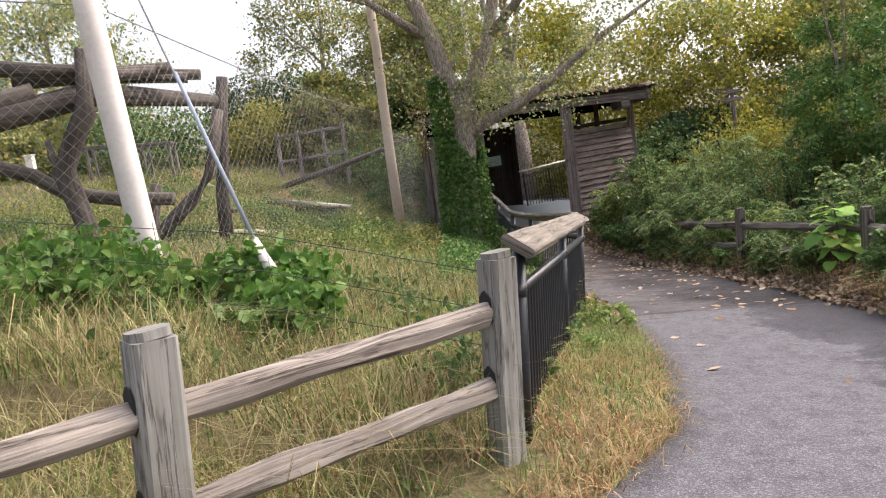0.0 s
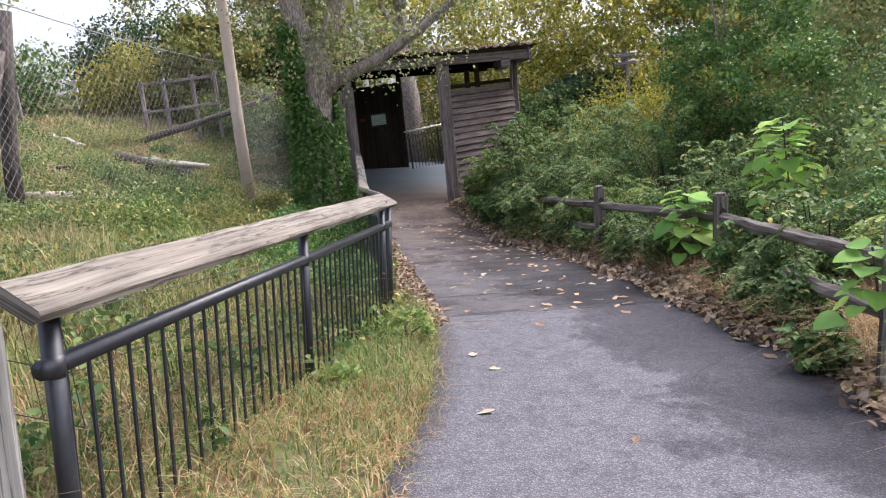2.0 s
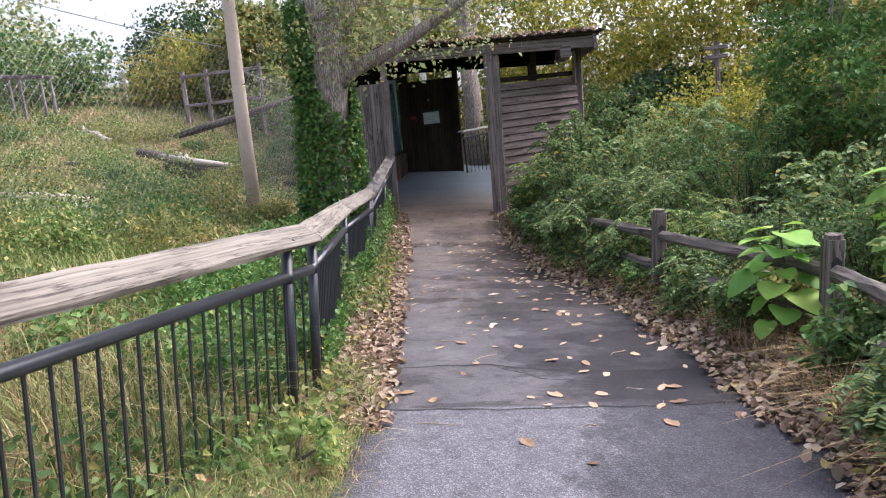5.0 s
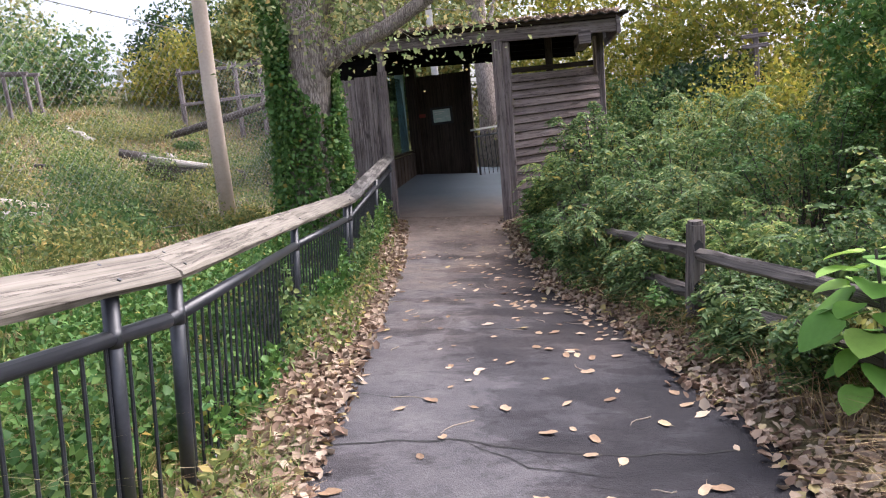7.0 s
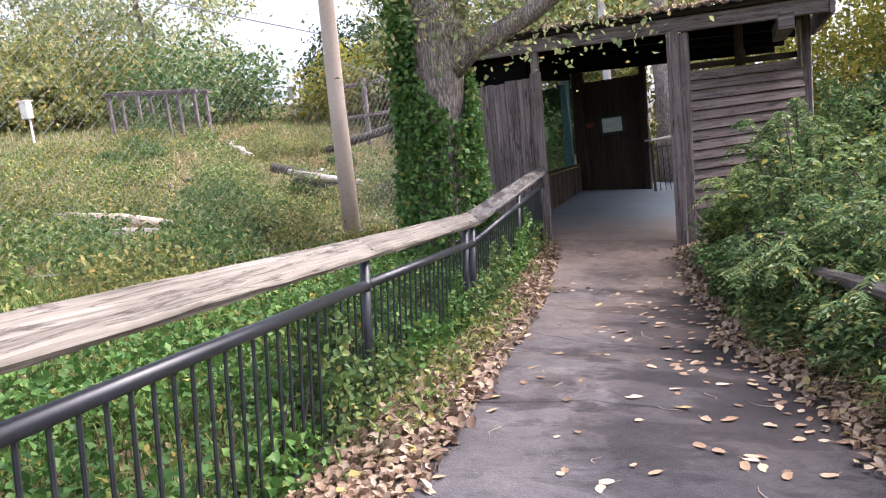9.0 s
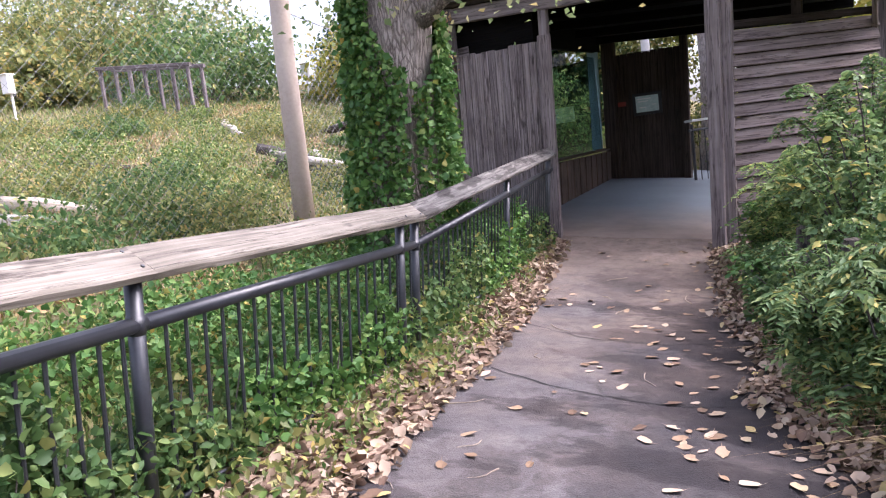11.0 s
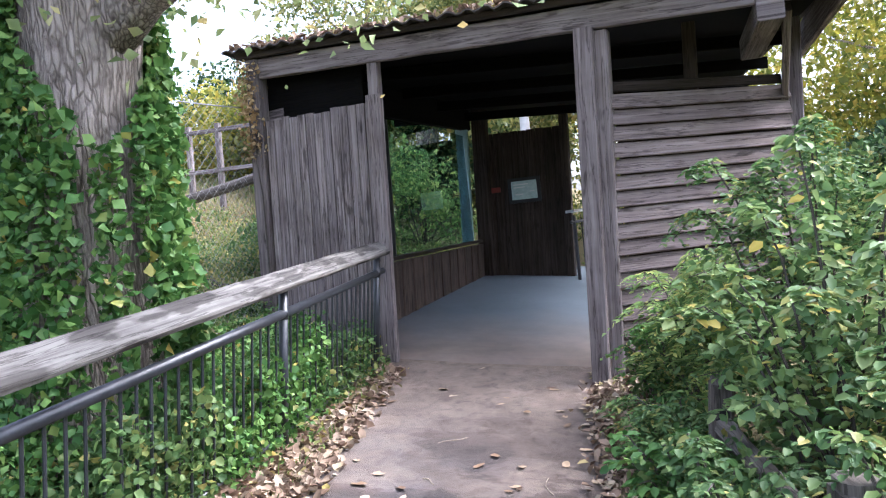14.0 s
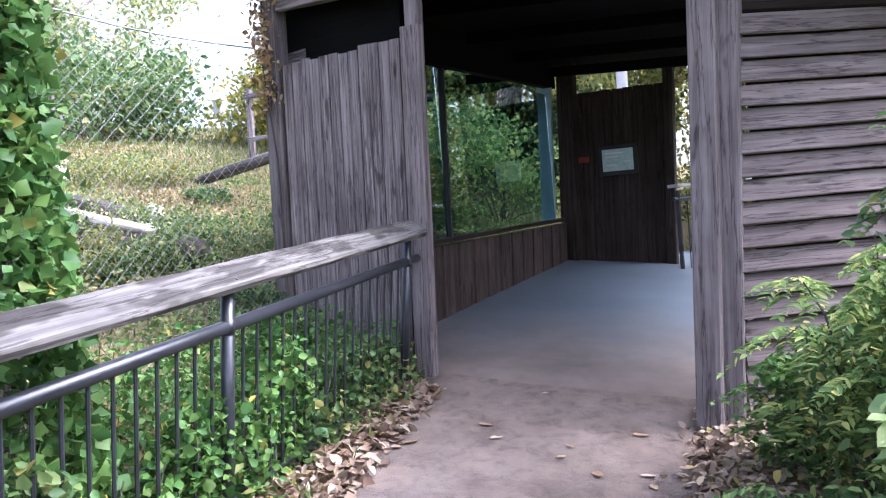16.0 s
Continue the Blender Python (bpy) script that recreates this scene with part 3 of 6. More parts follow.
def shelter_floor_mesh():
    ys = np.arange(18.6, 27.5, 0.2)
    v, f = [], []
    for y in ys:
        xl = np.interp(y, (18.6, 19.2, 19.8, 22, 25.3, 27.5), (1.25, 1.13, 0.5, 0.7, 1.0, 1.1))
        xr = np.interp(y, (18.6, 19.2, 19.75, 25, 27.5), (3.2, 4.2, 5.0, 6.2, 7.0))
        for s in np.linspace(0, 1, 12):
            x = xl + (xr - xl) * s
            v.append((x, y, lie(min(x, np.interp(y, RY, RX)), y) + float(np.interp(y, (18.6, 19.4), (-0.03, 0.022)))))
    for j in range(len(ys) - 1):
        for i in range(11):
            a = j * 12 + i
            f.append((a, a + 1, a + 13, a + 12))
    me = bpy.data.meshes.new("shelter_floor")
    me.from_pydata(v, [], f)
    me.materials.append(M_CONCRETE)
    return me


tagged(new("floor", shelter_floor_mesh()), "smooth grey concrete floor of the viewing shelter", "floor", kind="structure")

shelter = thing("viewing_shelter", (2.3, 19.0, lie(2.3, 19.0)), "weathered timber viewing shelter with flat roof and dark interior", "shelter")


def shed_part(name, p, q, w, h, mat, up=(0, 0, 1), wob=0.004, rings=8, label="", bev=0.01, seed=0.0, parent=None):
    mk = MeshMaker()
    mk.beam(p, q, w, h, up, bev, rings, wob, seed)
    return part(name, mk, mat, parent or shelter, label)


def upright(x, y, top, w, d, mat, name="post", ang=-0.2, seed=0.0, label="", deep=0.1):
    z = lie(x, y) - deep
    lean = LEAN * (top - z)
    return shed_part(name, (x, y, z), (x + lean, y, top), w, d, mat, up=(math.sin(-ang), math.cos(-ang), 0), seed=seed, label=label)


upright(PL[0], PL[1] + 0.02, 2.16, 0.115, 0.1, M_SHEDPOST, seed=1)
upright(PL[0] + 0.01, PL[1] - 0.07, 1.74, 0.165, 0.075, M_SHEDPOST, "post_facing", seed=1.5)
upright(PR[0] - 0.14, PR[1], 1.95, 0.16, 0.19, M_SHEDPOST, seed=2)
upright(PR[0] + 0.0, PR[1] + 0.05, 1.92, 0.13, 0.16, M_SHEDPOST, seed=3)
upright(*PC, 2.36, 0.16, 0.16, M_SHEDPOST, seed=4)
upright(PRR[0], PRR[1], 1.98, 0.16, 0.16, M_SHED, seed=5)
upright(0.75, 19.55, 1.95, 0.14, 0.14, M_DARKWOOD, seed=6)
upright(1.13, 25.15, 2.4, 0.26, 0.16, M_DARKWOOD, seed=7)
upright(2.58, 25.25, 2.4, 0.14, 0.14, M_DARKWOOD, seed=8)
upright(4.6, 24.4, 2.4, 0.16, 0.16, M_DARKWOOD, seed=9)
FX, FY = (PR[0] - PC[0]), (PR[1] - PC[1])


def front(x):
    """A point of the front line at x."""
    return PC[1] + (x - PC[0]) * FY / FX


ROOF_END = 5.42


def pitch(x):
    """How far the roof has dropped at x: it falls towards the east."""
    return 0.06 * (x + 0.2)


def along_front(name, x0, x1, off, z, w, h, mat, wob):
    shed_part(name, (x0, front(x0) + off, z - pitch(x0)), (x1, front(x1) + off, z - pitch(x1)), w, h, mat, rings=20, wob=wob)


along_front("front_beam", -0.2, ROOF_END - 0.12, 0.0, 2.26, 0.07, 0.21, M_SHEDPOST, 0.008)
along_front("fascia", -0.3, ROOF_END - 0.02, -0.09, 2.405, 0.03, 0.07, M_DARKWOOD, 0.01)
shed_part("side_beam", (ROOF_END - 0.1, front(ROOF_END - 0.1) - 0.1, 1.94), (ROOF_END + 0.2, 21.5, 1.98), 0.06, 0.3, M_SHED, rings=10, wob=0.01)
shed_part("outrigger", (4.78, front(4.78) - 0.12, 1.80), (4.9, 20.0, 1.80), 0.2, 0.2, M_SHED)
shed_part("brace", (4.98, front(5.0) + 0.3, 1.86), (5.12, 19.8, 1.2), 0.06, 0.1, M_SHED)
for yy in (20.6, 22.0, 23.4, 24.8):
    shed_part("rafter", (-0.2, yy, 2.31), (ROOF_END, yy, 2.31 - pitch(ROOF_END)), 0.06, 0.14, M_SHADEBLACK)


# boarding added below the roofing, coloured black so the underside looks unlit
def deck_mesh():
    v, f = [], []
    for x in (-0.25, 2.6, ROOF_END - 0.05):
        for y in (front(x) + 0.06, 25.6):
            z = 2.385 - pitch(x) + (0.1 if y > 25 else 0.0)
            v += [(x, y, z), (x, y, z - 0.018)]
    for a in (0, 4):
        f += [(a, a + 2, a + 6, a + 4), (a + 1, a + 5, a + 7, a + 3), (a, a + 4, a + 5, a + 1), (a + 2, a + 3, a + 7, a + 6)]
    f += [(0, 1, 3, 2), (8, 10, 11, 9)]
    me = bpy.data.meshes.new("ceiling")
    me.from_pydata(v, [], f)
    me.materials.append(M_SHADEBLACK)
    return me


tagged(new("ceiling", deck_mesh()), "boarding added under the shelter roof, coloured near-black for the shade there", "ceiling", kind="structure")


def roof():
    mk = MeshMaker()
    xs = np.arange(-0.42, ROOF_END + 0.06, 0.045)
    b = []
    for k, x in enumerate(xs):
        ridge = 0.018 * math.cos(2 * math.pi * x / 0.18)
        fy = front(min(x, 5.75)) - 0.2 + 0.05 * noise.noise(Vector((x * 5, 0, 0)))
        z = 2.455 - pitch(x) + ridge
        lo = len(mk.v)
        for yy, dz in ((fy, -0.03 * abs(noise.noise(Vector((x * 9, 4, 0))))), (20.5, 0.02), (25.9, 0.12)):
            mk.v += [Vector((x, yy, z + dz)), Vector((x, yy, z + dz - 0.015))]
        if k:
            a, c = lo - 6, lo
            mk.face((a, c, c + 2, a + 2)); mk.face((a + 2, c + 2, c + 4, a + 4))
            mk.face((a + 1, a + 3, c + 3, c + 1)); mk.face((a + 3, a + 5, c + 5, c + 3))
            mk.face((a, a + 1, c + 1, c)); mk.face((a + 4, c + 4, c + 5, a + 5))
    part("roof", mk, M_ROOF, shelter, "rusted corrugated roofing with ragged edge")


roof()


def board_row(name, p, q, z0fun, z1fun, n, thick, mat, gap=0.006, lean=0.0, parent=None):
    """Upright boards side by side from p to q."""
    for i in range(n):
        a, b = (i + 0.5) / n, 1 / n
        x, y = p[0] + (q[0] - p[0]) * a, p[1] + (q[1] - p[1]) * a
        w = math.dist(p, q) * b - gap
        d = Vector((q[0] - p[0], q[1] - p[1], 0)).normalized()
        off = 0.006 * noise.noise(Vector((i * 1.3, p[0], 0)))
        shed_part(name, (x + d.y * off, y - d.x * off, z0fun(x, y)), (x + d.y * off + LEAN * (z1fun(i) - z0fun(x, y)), y - d.x * off, z1fun(i)), w, thick, mat, up=(-d.y, d.x, 0), wob=0.003, rings=5, seed=i * 1.9 + p[0], parent=parent, bev=0.004)


board_row("board", (PC[0] + 0.1, PC[1] - 0.05), (PL[0] - 0.02, PL[1] + 0.0), lambda x, y: lie(x, y) - 0.1, lambda i: 1.69 + 0.05 * noise.noise(Vector((i * 2.1, 5, 0))), 13, 0.028, M_SHED)
shed_part("end_block", (-0.15, 19.75, 1.70), (0.12, 19.68, 1.70), 0.2, 0.28, M_SHED)
# lapped siding right of the opening
N_SIDE = 17
for i in range(N_SIDE):
    z = -1.06 + i * (2.42 / N_SIDE)
    a, b = (PR[0] + 0.06, PR[1] + 0.03), (PRR[0] + 0.02, PRR[1] - 0.05)
    d = Vector((b[0] - a[0], b[1] - a[1], 0)).normalized()
    nrm = Vector((d.y, -d.x, 0))
    o = nrm * 0.03
    z += 0.008 * noise.noise(Vector((i * 5.3, 1, 0)))
    shed_part("siding_board", (a[0] + o.x, a[1] + o.y, z + 0.09), (b[0] + o.x, b[1] + o.y, z + 0.09 + 0.012 * noise.noise(Vector((i * 3.1, 0, 0)))), 0.026, 0.136,
              M_SIDING, up=(-nrm.x * 0.34, -nrm.y * 0.34, 1), wob=0.006, rings=9, seed=i * 2.3, bev=0.005)
upright(4.15, 19.42, 2.02, 0.12, 0.1, M_DARKWOOD, seed=11)

# window wall and end wall
GA, GB = (0.5, 19.75), (1.04, 25.05)


def gpt(f, z):
    return (GA[0] + (GB[0] - GA[0]) * f, GA[1] + (GB[1] - GA[1]) * f, z)


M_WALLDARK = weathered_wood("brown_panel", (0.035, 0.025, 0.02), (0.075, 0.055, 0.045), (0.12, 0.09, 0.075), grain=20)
N_LOW = 14
for i in range(N_LOW):
    p, q = gpt(i / N_LOW, 0), gpt((i + 1) / N_LOW, 0)
    x, y = (p[0] + q[0]) / 2, (p[1] + q[1]) / 2
    shed_part("low_wall_board", (x, y, lie(x + 0.1, y) - 0.05), (x + 0.04, y, 0.0 + 0.03 * i / N_LOW), math.dist(p[:2], q[:2]) - 0.004, 0.1, M_WALLDARK, up=(1, -0.06, 0), seed=i, rings=3, wob=0.002)
shed_part("sill", gpt(0, 0.04), gpt(1, 0.08), 0.15, 0.05, M_DARKWOOD)
shed_part("header", gpt(0, 2.0), gpt(1, 2.24), 0.12, 0.42, M_SHADEBLACK)
M_TEALFRAME = mottled("blue_grey_trim", [(0.3, (0.16, 0.24, 0.25)), (0.6, (0.24, 0.35, 0.37)), (0.8, (0.32, 0.42, 0.44))], 3, 40, 0.5)
M_DARKFRAME = mottled("dark_frame", [(0.3, (0.02, 0.02, 0.02)), (0.7, (0.05, 0.05, 0.05))], 4, 50, 0.5)
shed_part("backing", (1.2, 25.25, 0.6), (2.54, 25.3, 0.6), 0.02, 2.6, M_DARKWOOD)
# added near-black board: stands in for the shade seen above the left boards
shed_part("soffit_board", (-0.15, 19.66, 1.92), (1.08, 19.42, 1.88), 0.03, 0.8, M_SHADEBLACK)
# dark panel added behind the siding so its gaps read as shade
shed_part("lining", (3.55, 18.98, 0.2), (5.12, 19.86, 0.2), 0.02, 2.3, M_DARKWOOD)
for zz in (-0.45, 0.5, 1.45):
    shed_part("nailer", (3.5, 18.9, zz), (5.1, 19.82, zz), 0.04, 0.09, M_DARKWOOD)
shed_part("mullion", gpt(0.28, 0.05), (gpt(0.28, 0)[0] + 0.06, gpt(0.28, 0)[1], 1.82), 0.05, 0.07, M_DARKFRAME, up=(1, 0, 0))
shed_part("window_jamb", (0.89, 24.86, 0.05), (0.97, 24.86, 2.05), 0.09, 0.21, M_TEALFRAME, up=(1, 0, 0), label="blue-grey painted jamb")


def glass_material():
    m, nt, b = shader("window_glass")
    b.inputs["Base Color"].default_value = (0.42, 0.60, 0.61, 1)
    b.inputs["Roughness"].default_value = 0.0
    b.inputs["IOR"].default_value = 1.4
    b.inputs["Transmission Weight"].default_value = 1.0
    return m


M_GLASS = glass_material()
for a, b in ((0.0, 0.275), (0.285, 0.94)):
    mk = MeshMaker()
    mk.beam(gpt(a, 0.95), gpt(b, 0.98), 0.012, 1.86, bev=0.001)
    ob = part("pane", mk, M_GLASS, shelter, "teal-tinted window glass")
    ob.visible_shadow = False
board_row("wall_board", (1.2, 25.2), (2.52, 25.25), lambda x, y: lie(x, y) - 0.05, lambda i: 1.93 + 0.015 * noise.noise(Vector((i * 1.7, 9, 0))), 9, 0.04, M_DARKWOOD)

# ---- path-side guard rail ----
RAIL = [(0.53, 3.74, 0.70), (1.65, 8.38, 0.305), (1.39, 11.4, 0.125), (1.34, 14.1, 0.005), (1.24, 19.0, 0.24)]
RAIL_POSTS = ((3.80, 6.05, 8.08), (8.49, 11.36), (13.80,), (14.06, 16.66, 18.8))
PIPE_DROP = 0.22
RAIL_LEAN = 0.115
rail = thing("guard_rail", (1.5, 9.0, lie(1.5, 9.0)), "steel picket guard rail with weathered timber top board", "guard rail")


def tilt_board(p, q, w, h, tilt, seed, name, label):
    mk = MeshMaker()
    d = (Vector(q) - Vector(p)).normalized()
    s = d.cross(Vector((0, 0, 1))).normalized()
    up = s.cross(d) + s * math.tan(radians(tilt))
    mk.beam(p, q, w, h, up, 0.012, 60, 0.007, seed)
    return part(name, mk, M_RAILROT if seed > 15 else M_RAIL, rail, label)


for k, (p, q) in enumerate(zip(RAIL, RAIL[1:])):
    e = (Vector(q) - Vector(p)).normalized() * -0.004
    board = tilt_board(Vector(p) + e - (Vector((0, 0.1, -0.01)) if k == 0 else Vector((0, 0, 0))), Vector(q) - e, 0.172, 0.05, 38, k * 5.1, "top_board", "cracked grey timber board")
    for f in [(y - p[1]) / (q[1] - p[1]) for y in RAIL_POSTS[k]]:
        x, y, z = (p[i] + (q[i] - p[i]) * f for i in range(3))
        mk = MeshMaker()
        mk.tube([(x - RAIL_LEAN * (z + 0.07 - lie(x, y)), y, lie(x, y) - 0.1), (x, y, z - 0.03)], 0.032, 12)
        post = part("post", mk, M_STEEL, rail, smooth=True)
        dd = (Vector(q) - Vector(p)).normalized()
        ss = dd.cross(Vector((0, 0, 1))).normalized()
        nn = (ss.cross(dd) + ss * math.tan(radians(36))).normalized()
        tt = dd.cross(nn).normalized()
        for sg in (-0.06, 0.055):
            c = Vector((x, y, z)) + tt * sg * 0.85 + nn * 0.022
            mk = MeshMaker()
            mk.tube([c, c + nn * 0.006], 0.008, 8)
            part("screw", mk, M_STEEL, board)
        mk = MeshMaker()
        mk.tube([(x - RAIL_LEAN * (PIPE_DROP + 0.005), y, z - PIPE_DROP - 0.035), (x - RAIL_LEAN * (PIPE_DROP - 0.065), y, z - PIPE_DROP + 0.035)], 0.0345, 12)
        part("collar", mk, M_STEEL, post, smooth=True)
    drop = Vector((RAIL_LEAN * (PIPE_DROP - 0.03), 0, PIPE_DROP))
    a, b = Vector(p) - drop, Vector(q) - drop
    mk = MeshMaker()
    mk.tube([a, b], 0.031, 12)
    part("pipe", mk, M_STEEL, rail, smooth=True)
    gap = 0.115
    m = int(math.dist(p, q) / gap)
    za, zb = lie(p[0], p[1]) + 0.08, lie(q[0], q[1]) + 0.08
    mk = MeshMaker()
    xa, xb = p[0] - RAIL_LEAN * (p[2] - za), q[0] - RAIL_LEAN * (q[2] - zb)
    mk.tube([(xa, p[1], za), (xb, q[1], zb)], 0.016, 8)
    part("bottom_bar", mk, M_STEEL, rail, smooth=True)
    for i in range(1, m):
        f = i / m
        x, y, z = (p[j] + (q[j] - p[j]) * f for j in range(3))
        mk = MeshMaker()
        jx = 0.006 * noise.noise(Vector((i * 1.7, k, 0)))
        mk.tube([(xa + (xb - xa) * f + jx, y, za + (zb - za) * f), (x - RAIL_LEAN * PIPE_DROP, y, z - PIPE_DROP - 0.01)], 0.0085, 6)
        part("picket", mk, M_STEEL, rail)


# ---- split rail fences ----
def split_fence(pts, tops, name_label, mat_post, mat_rail, w, rails, group, lean):
    fence = thing("split_rail_fence", (pts[0][0], pts[0][1], lie(*pts[0])), name_label, "fence", group)
    for k, (x, y) in enumerate(pts):
        mk = MeshMaker()
        z0, z1 = lie(x, y) - 0.15, tops[k]
        a = pts[max(k - 1, 0)]
        b = pts[min(k + 1, len(pts) - 1)]
        d = Vector((b[0] - a[0], b[1] - a[1], 0)).normalized()
        mk.beam((x - lean * (z1 - z0), y, z0), (x, y, z1 - 0.02), w, w * 0.82, (-d.y, d.x, 0), 0.016, 10, 0.006, k * 3.7)
        mk.beam((x, y, z1 - 0.02), (x, y, z1 + 0.012), w - 0.014, w * 0.82 - 0.014, (-d.y, d.x, 0), 0.03, 2, 0.0, k)
        post = part("post", mk, M_POST if (mat_post is M_OLDPOST and k == 1) else mat_post, fence)
        # thin dark plates on the post faces stand in for shade inside the mortises
        for h0, h1 in rails:
            for sg in (-1, 1):
                c = Vector((x - lean * h0, y, z1 - h0 + 0.03)) + d * (sg * (w / 2 * (0.82 if abs(d.x) > 2 else 1.0) + 0.001))
                shade_plate = MeshMaker()
                shade_plate.beam(c - d * 0.003, c + d * 0.003, 0.072, 0.17, (0, 0, 1), 0.034, 2)
                part("mortise_shade", shade_plate, M_CRACK_HOLE, post)
        if k < len(pts) - 1:
            x2, y2 = pts[k + 1]
            for j, (h0, h1) in enumerate(rails):
                za = tops[k] - h0
                zb = tops[k + 1] - h1
                mk = MeshMaker()
                e = Vector((x2 - x, y2 - y, 0)).normalized() * 0.02
                mk.beam(Vector((x - lean * h0, y, za)) - e, Vector((x2 - lean * h1, y2, zb)) + e, 0.075, 0.105, (0.25, 0.1, 1), 0.03, 24, 0.022, k * 4.1 + j * 9)
                part("rail", mk, mat_rail, fence)
    return fence


split_fence([(-2.9, 0.45), (-0.79, 2.54), (0.42, 3.58)], [0.90, 0.775, 0.70], "grey split rail fence with square posts at the path edge", M_POST, M_SPLIT, 0.155,
            [(0.27, 0.27), (0.62, 0.62)], "split rail fences", 0.1)
split_fence([(3.85, 2.2), (4.5, 5.5), (5.08, 8.98), (4.56, 11.52), (4.05, 14.2), (3.95, 16.3)], [0.3, 0.10, -0.21, -0.30, -0.42, -0.6],
            "old dark split rail fence half hidden in shrubs", M_OLDPOST, M_OLDPOST, 0.14, [(0.25, 0.25), (0.58, 0.58)], "split rail fences", 0.07)

# ---- poles ----
pole2 = thing("timber_pole", (-0.88, 16.26, lie(-0.88, 16.26)), "tall pale weathered fence pole standing on the bank", "pole")
mk = MeshMaker()
mk.tube([(-0.9, 16.26, lie(-0.88, 16.26) - 0.2), (-0.84, 16.26, 1.5), (-0.73, 16.26, 3.8), (-0.7, 16.26, 5.2)], [0.118, 0.108, 0.098, 0.09], 14, 0.03)
part("shaft", mk, M_PINKPOLE, pole2, smooth=True)
pole1 = thing("painted_pole", (-2.77, 7.5, lie(-2.77, 7.5)), "stout pale painted pole with a guy wire in the grass", "pole")
mk = MeshMaker()
mk.tube([(-2.77, 7.52, lie(-2.77, 7.5) - 0.2), (-2.77, 7.48, 1.0), (-2.78, 7.37, 3.0), (-2.8, 7.2, 6.8)], [0.135, 0.13, 0.122, 0.11], 16, 0.02)
part("shaft", mk, M_WHITEPOLE, pole1, smooth=True)
mk = MeshMaker()
mk.tube([(-1.04, 5.34, 0.5), (-1.17, 5.5, 0.8), (-1.99, 6.5, 2.89), (-2.77, 7.35, 4.8)], 0.008, 6)
part("guy_wire", mk, M_WIRE, pole1)
mk = MeshMaker()
mk.tube([(-1.19, 5.53, 0.86), (-1.71, 6.17, 2.2)], 0.016, 8)
part("guy_sleeve", mk, M_SLEEVE, pole1, "blue-grey sleeve round the guy wire", smooth=True)
mk = MeshMaker()
mk.tube([(-1.05, 5.36, 0.6), (-1.12, 5.44, 0.7), (-1.18, 5.52, 0.84)], [0.04, 0.043, 0.026], 10, 0.1)
part("guy_guard", mk, M_WHITEPOLE, pole1, "white plastic guy wire guard", smooth=True)


def chain_link(a, b, height, pitch, wire, name_label):
    """Diagonal mesh between two stations, with top and bottom cables."""
    fence = thing("chain_link_fence", (a[0], a[1], lie(*a)), name_label, "fence", "enclosure mesh")
    length = math.dist(a, b)
    d = Vector((b[0] - a[0], b[1] - a[1], 0)) / length
    z0 = [lie(a[0] + d.x * length * f, a[1] + d.y * length * f) for f in (0, 1)]

    def pt(u, h):
        return Vector((a[0], a[1], 0)) + d * u + Vector((0, 0, z0[0] + (z0[1] - z0[0]) * u / length + h))

    mk = MeshMaker()
    s = pitch * 1.414
    for sign in (1, -1):
        c = -height * (sign > 0)
        while c < length + height * (sign < 0):
            u0, u1 = c, c + sign * height
            h0, h1 = 0.0, height
            lo, hi = min(u0, u1), max(u0, u1)
            if hi > 0.05 and lo < length - 0.05:
                def clip(u):
                    return min(max(u, 0), length)
                ua, ub = clip(u0), clip(u1)
                mk.tube([pt(ua, (ua - u0) / (u1 - u0) * height), pt(ub, (ub - u0) / (u1 - u0) * height)], wire, 3, cap=False)
            c += s
    ob = part("mesh", mk, M_WIRE, fence)
    tagged(ob, kind="stuff")
    for h in (0.05, height):
        mk = MeshMaker()
        mk.tube([pt(u, h - 0.12 * math.sin(math.pi * u / length) * (h > 1)) for u in np.linspace(0, length, 8)], 0.007, 5)
        part("cable", mk, M_WIRE, fence)
    return fence


chain_link((-2.72, 7.65), (-0.9, 16.2), 2.7, 0.09, 0.0016, "fine galvanised enclosure mesh strung between poles")
chain_link((-0.85, 16.35), (-0.3, 19.4), 2.4, 0.075, 0.0018, "galvanised enclosure mesh beside the shelter")
chain_link((-8.0, 5.2), (-2.9, 7.4), 2.7, 0.09, 0.0024, "galvanised enclosure mesh beyond the tall grass")

# ---- plants ----
def clump_points(gen, centres, n, spread_r, flat=0.8):
    k = gen.integers(0, len(centres), n)
    off = gen.normal(size=(n, 3)) * spread_r
    off[:, 2] *= flat
    return centres[k] + off


